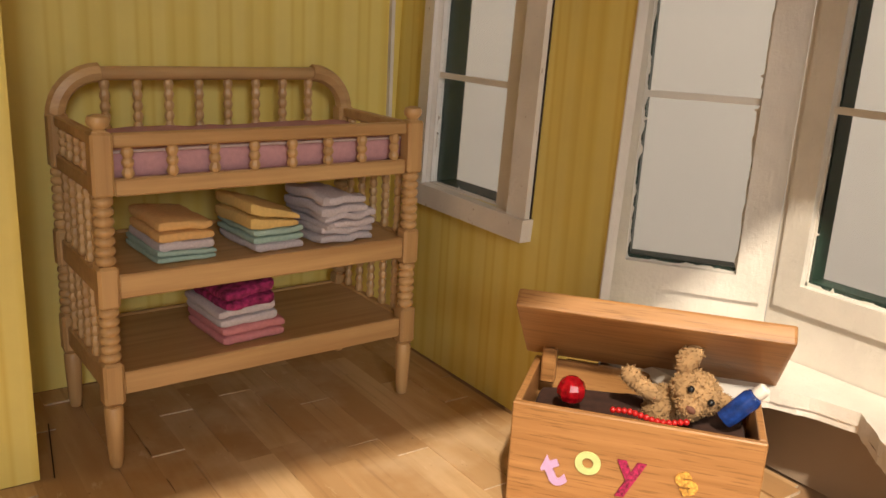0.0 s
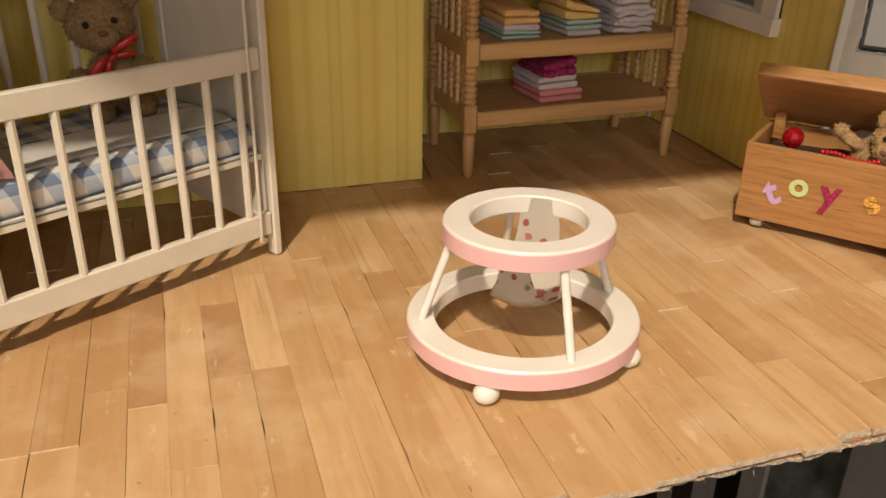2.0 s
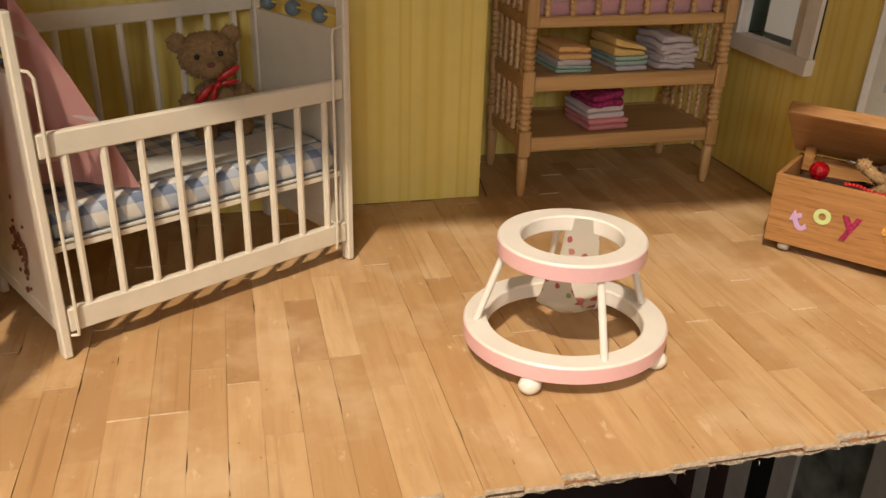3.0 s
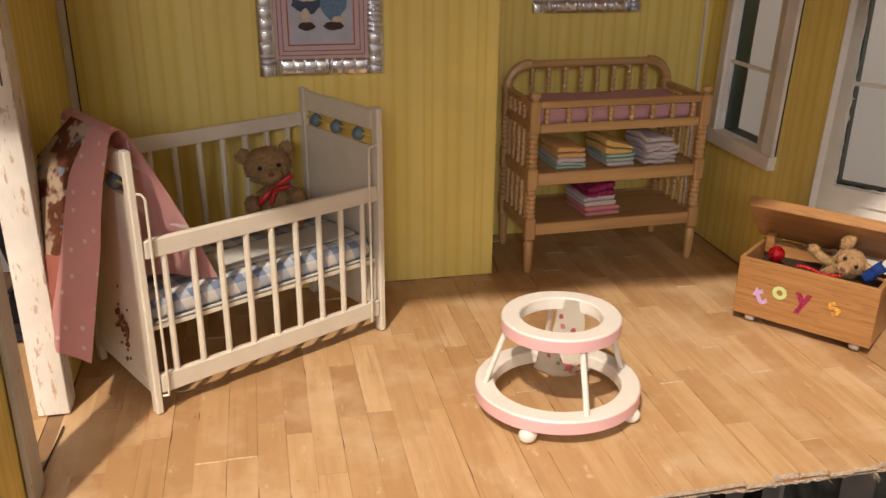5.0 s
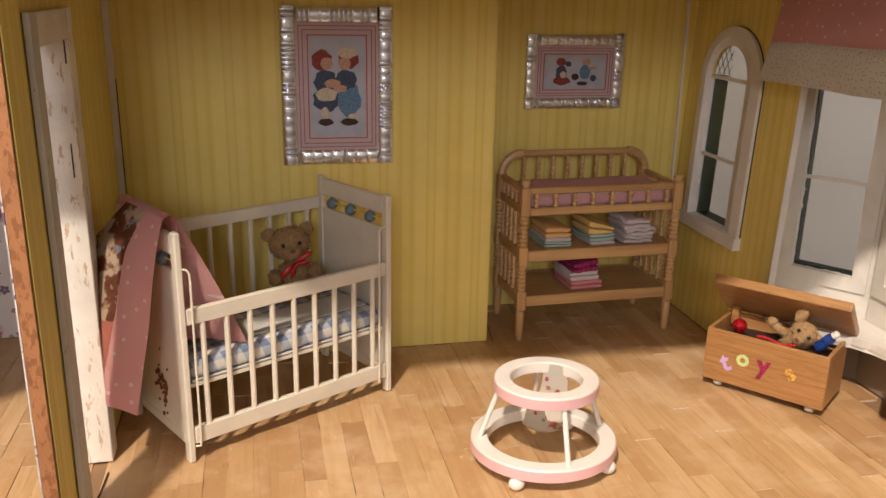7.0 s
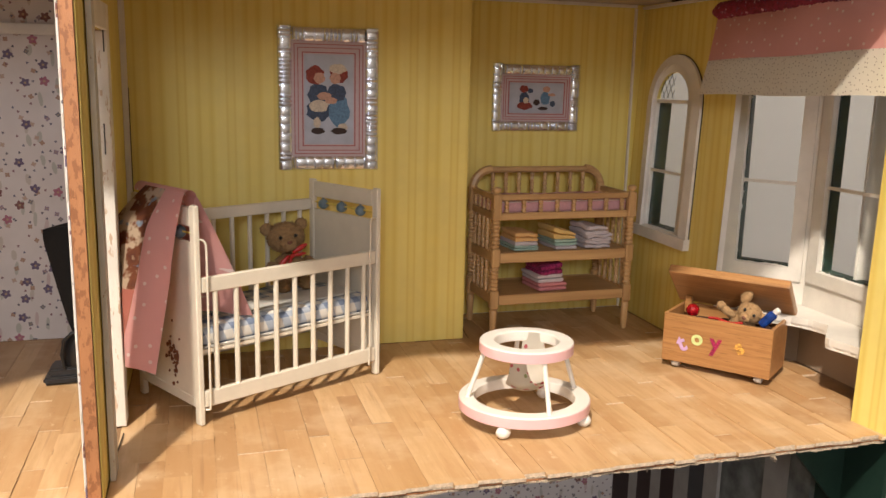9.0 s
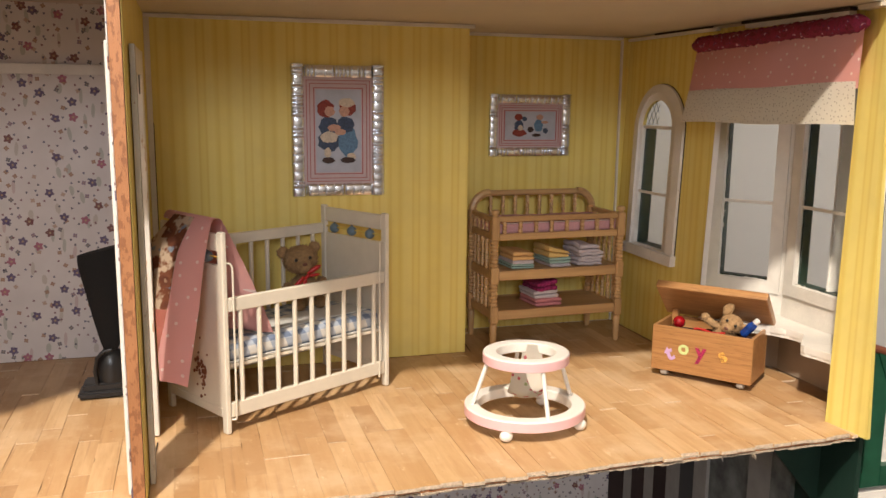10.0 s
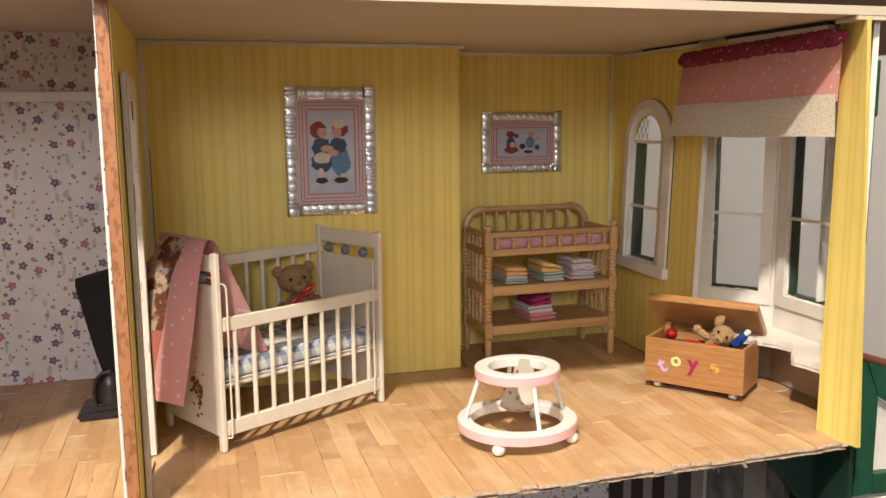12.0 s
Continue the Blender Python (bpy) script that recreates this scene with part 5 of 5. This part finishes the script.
def make_chest_toys():
    rng = random.Random(4)
    bm = ball(0.0043, None, 10, 7)
    t = tagged(part("red_bead", bm, mat_plain("red_glass", (0.36, 0.006, 0.012), 0.16, 0, 0.6, 500.0), None, "", False, CHEST @ Matrix.Translation((0.0150, 0.0105, 0.0378))), "faceted shiny red bead ball in the toy chest", "bead")
    # added filler under the visible toys; its dark colour stands for the chest's shade
    tagged(part("shade_filler", soft_box(0.0030, 0.0650, 0.0030, 0.0335, 0.0068, 0.0300, 0.004, 8, 8, 0.002, rng), mat_plain("shade_dark_filler", (0.055, 0.020, 0.012), 0.95, 0, 0.5, 300.0), None, "", True, CHEST), "added dark filler that stands for the shade in the toy chest", "stuffing")
    beads = tagged(empty("bead_string", CHEST), "string of small shiny red beads over the toys", "bead string")
    base = None
    for i in range(14):
        f = i / 13
        m = Matrix.Translation((0.0275 + 0.0200 * f, 0.0062 - 0.0010 * math.sin(f * 3), 0.0358 - 0.0004 * f + 0.0006 * math.sin(f * 7)))
        if base is None:
            base = part("bead", ball(0.00095, None, 8, 6), RED, beads, "", True, m)
        else:
            o = new("bead", base.data)
            o.parent, o.matrix_basis = beads, m
    m = CHEST @ Matrix.Translation((0.0592, 0.0138, 0.0366)) @ Matrix.Rotation(radians(40), 4, "Y") @ Matrix.Diagonal((0.90, 0.90, 0.88, 1))
    tube = tagged(empty("toy_bottle", m), "shiny blue toy bottle with white cap in the toy chest", "toy")
    part("bottle", lathe([(0.0012, -0.003), (0.0030, -0.0024), (0.0033, 0.0), (0.0033, 0.0085), (0.0026, 0.0102), (0.0015, 0.0108)], 16), mat_plain("blue_plastic", (0.02, 0.07, 0.34), 0.08, 0, 0.75, 260.0), tube, "", True)
    part("cap", lathe([(0.0020, 0.0106), (0.0022, 0.0112), (0.0021, 0.0140), (0.0015, 0.0146)], 14), ENAMEL, tube, "white cap", True)


make_chest_toys()

# ---- linens on the changing table ----
CLOTH = {
    "peach": mat_plain("peach_cotton", (0.74, 0.45, 0.18), 0.95, 0, 0.15, 800.0, 0.4),
    "butter": mat_plain("butter_cotton", (0.72, 0.50, 0.18), 0.95, 0, 0.15, 800.0, 0.4),
    "mint": mat_plain("mint_cotton", (0.38, 0.53, 0.47), 0.95, 0, 0.15, 800.0, 0.4),
    "white": mat_plain("white_terry", (0.62, 0.56, 0.60), 0.95, 0, 0.2, 1400.0, 0.9),
    "pink": mat_plain("rose_cotton", (0.62, 0.24, 0.26), 0.95, 0, 0.15, 800.0, 0.4),
    "print": mat_plain("magenta_print", (0.44, 0.03, 0.16), 0.95, 0, 0.85, 420.0, 0.3),
}


def folded(name, label, w, d, h, material, m, seed, layers=3, tilt=0.0):
    """A cloth folded over itself: thin rounded layers, limp and uneven at the ends."""
    rng = random.Random(seed)
    bm = bmesh.new()
    t = h / layers
    for k in range(layers):
        dx, dy = rng.uniform(-0.0004, 0.0004), rng.uniform(-0.0005, 0.0003)
        piece = soft_box(dx, w + dx, dy, d + dy, t * k + 0.00002, t * (k + 1) - 0.00002, t * 0.48, 9, 9, 0.0, rng)
        for v in piece.verts:
            x, y = v.co.x / w - 0.5, v.co.y / d
            wild = 2.4 if name == "folded_towel" else 1.0
            bend = wild * 0.0007 * noise.noise(Vector((x * 3, y * 3, seed * 1.7))) + 0.0004 * noise.noise(Vector((x * 9, y * 9, seed)))
            v.co.z += max(0.0, tilt * x + abs(tilt) * 0.5) * v.co.z / h + bend * (1 if k or seed % 2 else 0.4)
            v.co.y += wild * 0.0007 * noise.noise(Vector((x * 5, k * 2.0, seed + 3)))
            v.co.z = max(v.co.z, 0.0)
        me = bpy.data.meshes.new("layer")
        piece.to_mesh(me)
        piece.free()
        bm.from_mesh(me)
        bpy.data.meshes.remove(me)
    return tagged(part(name, bm, material, None, "", True, m), label, "folded cloth", "linens on the changing table")


def pile(x, y, rot, items, z):
    for i, (name, label, w, d, h, key, tilt, dx) in enumerate(items):
        folded(name, label, w, d, h, CLOTH[key], Matrix.Translation((x + dx, y, z)) @ Matrix.Rotation(radians(rot), 4, "Z"), i + int(x * 1000), 1 if h < 0.0035 else 2, tilt)
        z += h * 0.93


Z2, Z3 = 0.0616, 0.0308
pile(0.0840, 0.2610, 4, [("folded_cloth", "mint green folded cloth on the upper shelf", 0.0196, 0.029, 0.0036, "mint", -0.0008, -0.0006), ("folded_cloth", "white folded cloth between mint and peach ones", 0.0186, 0.028, 0.0034, "white", -0.0005, 0.0004), ("folded_cloth", "peach folded cloth on top of a pile", 0.0184, 0.027, 0.0060, "peach", -0.0016, -0.0002)], Z2)
pile(0.1150, 0.2612, 5, [("folded_cloth", "white folded cloth under a mint one", 0.0184, 0.028, 0.0030, "white", 0, 0), ("folded_cloth", "mint green folded cloth under a butter yellow one", 0.0190, 0.028, 0.0050, "mint", 0, -0.0004), ("folded_cloth", "butter yellow folded cloth sloping on top", 0.0184, 0.027, 0.0044, "butter", -0.0058, -0.0012)], Z2)
pile(0.1392, 0.2605, 6, [("folded_towel", "white terry towel folded on the upper shelf", 0.0218, 0.028, 0.0056, "white", -0.0006, 0), ("folded_towel", "white terry towel folded on another", 0.0208, 0.027, 0.0052, "white", 0.0012, 0.0010), ("folded_towel", "white terry towel crumpled on top", 0.0190, 0.026, 0.0058, "white", -0.0024, -0.0004)], Z2)
pile(0.1035, 0.2612, 5, [("folded_cloth", "rose pink folded cloth on the lower shelf", 0.0236, 0.029, 0.0066, "pink", 0.0, 0), ("folded_cloth", "white folded cloth between pink and magenta", 0.0214, 0.028, 0.0062, "white", 0.0018, -0.0006), ("folded_cloth", "magenta printed folded cloth on top", 0.0186, 0.027, 0.0062, "print", 0.0034, 0.0010)], Z3)

pad = tagged(part("changing_pad", soft_box(0.0035, 0.1087, 0.0062, 0.0510, 0.0887, 0.0985, 0.0035, 14, 14, 0.0010, random.Random(2)), mat_plain("rose_cotton_pad", (0.62, 0.34, 0.36), 0.95, 0, 0.12, 700.0, 0.4), None, "", True, table.matrix_world.copy()), "pink cotton pad lying in the changing table tray", "changing pad")

part("piping", sweep([(0.0050, 0.0060, 0.0975), (0.056, 0.0057, 0.0978), (0.1072, 0.0060, 0.0975)], 0.0005, 7), mat_plain("pale_piping", (0.62, 0.48, 0.46), 0.9), pad, "pale piped edge", True)

# ---- vacuum cleaner in the next room ----


def make_vacuum():
    v = tagged(empty("vacuum_cleaner", Matrix.Translation((-0.2040, 0.2280, 0)) @ Matrix.Rotation(radians(4), 4, "Z")), "old-fashioned black upright doll vacuum cleaner with cloth bag", "vacuum cleaner")
    base = bmesh.new()
    prism([(-0.0195, -0.010), (0.020, -0.010), (0.020, 0.010), (-0.0175, 0.010)], 0.0008, 0.0050, base)
    prism([(-0.0165, -0.0085), (0.019, -0.0085), (0.019, 0.0085), (-0.0150, 0.0085)], 0.0050, 0.0100, base)
    bmesh.ops.bevel(base, geom=base.edges[:], offset=0.0012, segments=2, affect="EDGES")
    part("nozzle", base, BLACK, v, "glossy black nozzle", True)
    part("motor_housing", lathe([(0.0100, 0.0098), (0.0105, 0.014), (0.0098, 0.021), (0.0080, 0.0265), (0.0045, 0.0300)], 20, Matrix.Translation((0.0015, 0, 0)) @ Matrix.Diagonal((1, 0.8, 1, 1))), BLACK, v, "glossy black motor dome", True)
    part("bail", sweep([(-0.0075, -0.008, 0.0090), (-0.0088, -0.008, 0.018), (-0.0072, -0.008, 0.0265), (-0.003, -0.008, 0.0305), (0.002, -0.008, 0.0315)], 0.0010, 8), BLACK, v, "black wire bail", True)
    bag = bmesh.new()
    rows = []
    for i in range(13):
        f = i / 12
        z = 0.0290 + f * 0.0660
        half = 0.0042 + 0.0135 * min(1, f * 1.12) ** 0.85
        x = 0.0015 + 0.0010 * f
        top = 0.004 * f ** 3
        rows.append([bag.verts.new((x + half * math.cos(a), 0.0062 * (0.5 + 0.5 * f) * math.sin(a), z + top * math.cos(a))) for a in [2 * math.pi * k / 18 for k in range(18)]])
    for a, b in zip(rows, rows[1:]):
        for k in range(18):
            l = (k + 1) % 18
            bag.faces.new((a[k], a[l], b[l], b[k]))
    bag.faces.new(rows[0][::-1])
    bag.faces.new(rows[-1])
    part("bag", bag, BLACKCLOTH, v, "matt black cloth bag", True)
    part("handle", rod((0.010, 0.0, 0.028), (0.0215, 0.0, 0.118), 0.0012, 10), BLACK, v, "black handle", True)
    return v


make_vacuum()

# ---- outside on the right ----
facade = tagged(empty("facade_panel"), "white and green painted gabled front panel standing beside the house", "house panel", kind="structure")
m_face = Matrix(((1, 0, 0, 0), (0, 0, -1, 0), (0, 1, 0, 0), (0, 0, 0, 1)))
part("board", prism([(0.2485, 0.0215), (0.2485, -0.0320), (0.3600, -0.0320), (0.3600, -0.0310), (0.2700, 0.0060)], -0.0670, -0.0642, None, m_face), WHITE, facade, "white board")
for k, out in enumerate(([(0.2362, 0.0425), (0.2362, -0.0430), (0.2500, -0.0430), (0.2500, 0.0200), (0.2390, 0.0440)], [(0.2502, -0.0300), (0.2502, -0.0430), (0.3640, -0.0460), (0.3640, -0.0330)], [(0.2392, 0.0440), (0.2502, 0.0202), (0.3640, -0.0480), (0.3640, -0.0250), (0.2760, 0.0330), (0.2560, 0.0395)])):
    part("green_rail", prism(out, -0.0638, -0.0590 + 0.0004 * k, None, m_face), GREEN, facade, "dark green rail")
part("foot_strip", box(0.2350, 0.3640, 0.0595, 0.0660, -0.0560, -0.0470), WHITE, facade, "white strip")
structure("wall_outside", box(0.5500, 0.5540, 0.10, 1.30, -0.2620, 0.2500), PLASTER, "white outside wall beyond the bay", "wall")
structure("wall_outside_dark", box(0.5500, 0.5540, 0.10, 1.30, 0.2504, 0.60), mat_plain("dark_brown_wood", (0.055, 0.028, 0.014), 0.5, 0, 0.4, 8.0), "dark brown wooden wall beyond the house", "wall")
shutter = tagged(empty("bay_shutter"), "white board with dark green ends beside the bay", "shutter", kind="structure")
part("board", box(0.2560, 0.2800, 0.1226, 0.1246, 0.0450, 0.2250), WHITE, shutter)
for z0, z1 in ((0.1880, 0.2250), (0.0450, 0.0580)):
    part("green_end", box(0.2765, 0.2925, 0.1195, 0.1225, z0, z1, 0.0010), GREEN, shutter, "dark green end")
structure("trim_ledge", rod((0.2345, 0.0600, 0.0465), (0.3000, 0.0600, 0.0250), 0.0026, 12), mat_plain("rust_brown_rail", (0.16, 0.045, 0.02), 0.6), "rust brown rail above the green panel", "rail")

# ---- lower storey details ----
DARKBROWN = mat_plain("dark_brown_stripe", (0.030, 0.012, 0.010), 0.7)
# white of the lower storey, its colour lowered to hold the shade there
SHADEWHITE = mat_paint("shade_toned_white", (0.33, 0.315, 0.29), 0.2, 0.6)
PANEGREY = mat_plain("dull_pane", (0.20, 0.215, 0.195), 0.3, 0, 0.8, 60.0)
curtain = tagged(empty("striped_curtain"), "dark brown and white striped curtain in the lower room", "curtain")
for y1, y0, mt in ((0.3440, 0.3162, DARKBROWN), (0.3160, 0.3022, SHADEWHITE), (0.3020, 0.2812, DARKBROWN), (0.2810, 0.2662, SHADEWHITE), (0.2660, 0.2472, DARKBROWN)):
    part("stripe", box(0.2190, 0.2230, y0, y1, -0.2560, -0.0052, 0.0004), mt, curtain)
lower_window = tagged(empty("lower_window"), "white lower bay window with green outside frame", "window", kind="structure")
for y1, y0, mt in ((0.2470, 0.2274, SHADEWHITE), (0.2272, 0.2086, BLACK), (0.2084, 0.1918, SHADEWHITE), (0.1430, 0.1196, SHADEWHITE), (0.1194, 0.1000, PANEGREY)):
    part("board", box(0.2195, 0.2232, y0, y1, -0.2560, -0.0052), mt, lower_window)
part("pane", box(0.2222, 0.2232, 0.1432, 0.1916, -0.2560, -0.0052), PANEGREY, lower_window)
for k in range(3):
    y = 0.1720 + 0.0065 * k
    part("lattice_bar", rod((0.2190, y, -0.0720), (0.2190, y + 0.0065, -0.0600), 0.0006, 6), SHADEWHITE, lower_window)
    part("lattice_bar", rod((0.2186, y + 0.0065, -0.0720), (0.2186, y, -0.0600), 0.0006, 6), SHADEWHITE, lower_window)
m_front = Matrix(((1, 0, 0, 0), (0, 0, -1, 0), (0, 1, 0, 0), (0, 0, 0, 1)))
structure("wall_lower_front", prism([(0.1740, -0.0054), (0.2545, -0.0054), (0.2600, -0.2568), (0.2450, -0.2568), (0.2350, -0.0800), (0.2170, -0.0545)], -0.0825, -0.0800, None, m_front), SHADEGREEN, "dark green slanting board under the floor corner", "wall")

# ---- splintered plywood layers under the floor's front edge ----


def torn_layer(name, z0, z1, y, rough, material, seed, label):
    """A thin layer of the floor sheet whose front edge is broken unevenly."""
    n = 260
    front = []
    for i in range(n + 1):
        x = XL - 0.004 + (0.2165 - XL + 0.004) * i / n
        a = noise.noise(Vector((x * 60, seed, 0))) + 0.7 * noise.noise(Vector((x * 300, seed, 5))) + 0.5 * noise.noise(Vector((x * 900, seed, 9)))
        front.append((x, y + rough * a))
    bm = bmesh.new()
    rows = [[bm.verts.new((x, yy, z + 0.0003 * noise.noise(Vector((x * 400, z * 900, 2))))) for x, yy in pts] for pts, z in ((front, z0), (front, z1), ([(x, YF + 0.0064) for x, _ in front], z1), ([(x, YF + 0.0064) for x, _ in front], z0))]
    for a, b in ((0, 1), (1, 2), (3, 0)):
        for i in range(n):
            bm.faces.new((rows[a][i], rows[a][i + 1], rows[b][i + 1], rows[b][i]))
    part(name, bm, material, floor, label)


torn_layer("ply_layer", -0.0030, -0.0021, YF + 0.0024, 0.0010, RAWEDGE, 1.0, "pale torn plywood layer")
torn_layer("ply_layer", -0.0040, -0.0032, YF + 0.0026, 0.0012, EDGE, 2.0, "brown torn plywood layer")
torn_layer("ply_layer", -0.0050, -0.0042, YF + 0.0018, 0.0015, RAWEDGE, 3.0, "pale torn plywood layer")

# torn fibres that hang out of the broken edge, some of them in one tuft
rng = random.Random(31)
bm = bmesh.new()
for i in range(58):
    tuft = i >= 46
    x = 0.1465 + rng.gauss(0, 0.0006) if tuft else rng.uniform(XL, 0.214)
    p = Vector((x, YF + 0.0016 + rng.uniform(-0.0008, 0.0008), -0.0048 if tuft else rng.uniform(-0.0048, -0.0030)))
    way = Vector((rng.uniform(0.1, 0.7), rng.uniform(-0.6, 0.0), rng.uniform(-0.9, -0.5))) if tuft else Vector((rng.uniform(-0.9, 0.9), rng.uniform(-0.7, -0.1), rng.uniform(-0.4, 0.1)))
    rod(p, p + way.normalized() * rng.uniform(0.0008, 0.0022) * (1.7 if tuft else 1.0), 0.00011, 4, bm, 0.00003)
part("fibre", bm, RAWEND, floor, "pale torn wood fibres")

# ---- floor planks, last ----


def plank_mesh(w, n, rng):
    """A thin board with slightly wandering long edges, some of them nicked."""
    k = 18
    nick = rng.randrange(-18, k)
    left = [(-w / 2 + rng.uniform(0.0, 0.00008) + (0.00040 if i in (nick, nick + 1) else 0), (n - 0.00006) * i / k) for i in range(k + 1)]
    right = [(w / 2 - rng.uniform(0.0, 0.00008), (n - 0.00006) * i / k) for i in range(k + 1)]
    me = mesh_of("plank", prism(right + left[::-1], -0.0019, 0.0), PLANK)
    me.materials.append(RAWEND)
    for f in me.polygons:
        if f.normal.y < -0.8:
            f.material_index = 1
    return me


def planks(parent, x0, x1, y0, back, seed, skip=lambda x, y: False):
    """Narrow boards that run from the front to the back, in broken lengths, their front ends uneven."""
    rng = random.Random(seed)
    meshes = {}
    x = x0
    while x < x1 - 0.002:
        w = min(rng.choice((0.0106, 0.0113, 0.0118, 0.0124)), max(0.003, x1 - x))
        y1 = back(x + w / 2)
        y = y0 + rng.choice((-0.0038, -0.0030, -0.0024, -0.0018, -0.0010)) + rng.uniform(-0.0005, 0.0005)
        first = True
        while y < y1 - 0.001:
            n = rng.choice((0.036, 0.046, 0.054, 0.062, 0.076)) if not first else rng.choice((0.022, 0.036, 0.054, 0.076))
            if y + n > y1:
                n = max(0.002, round(y1 - y, 3))
            if not skip(x + w / 2, y + n / 2):
                key = (w, n, rng.randrange(4))
                if key not in meshes:
                    meshes[key] = plank_mesh(w, n, rng)
                p = new("plank", meshes[key])
                p.parent = parent
                p.matrix_basis = Matrix.Translation((x + w / 2, y, rng.uniform(-0.00075, 0.0))) @ Matrix.Rotation(radians(rng.uniform(-0.10, 0.10)), 4, "Z") @ Matrix.Rotation(radians(rng.uniform(-0.8, 0.8)), 4, "Y")
            y += n
            first = False
        x += w


planks(floor, -0.1746, 0.2, YF + 0.0034, lambda x: YB if x < 0.0405 else YA, 3)
planks(floor, 0.2006, 0.2505, 0.066, lambda x: 0.230, 4, lambda x, y: (x > 0.238 and y < 0.128) or (y - 0.163) > (0.252 - x) * 1.39 + 0.016 or (0.093 - y) > (0.252 - x) * 1.39 - 0.004)
planks(floor, 0.2002, 0.2165, YF + 0.0034, lambda x: 0.0655, 9)
planks(floor, -0.352, -0.1812, YF + 0.004, lambda x: 0.316, 7)
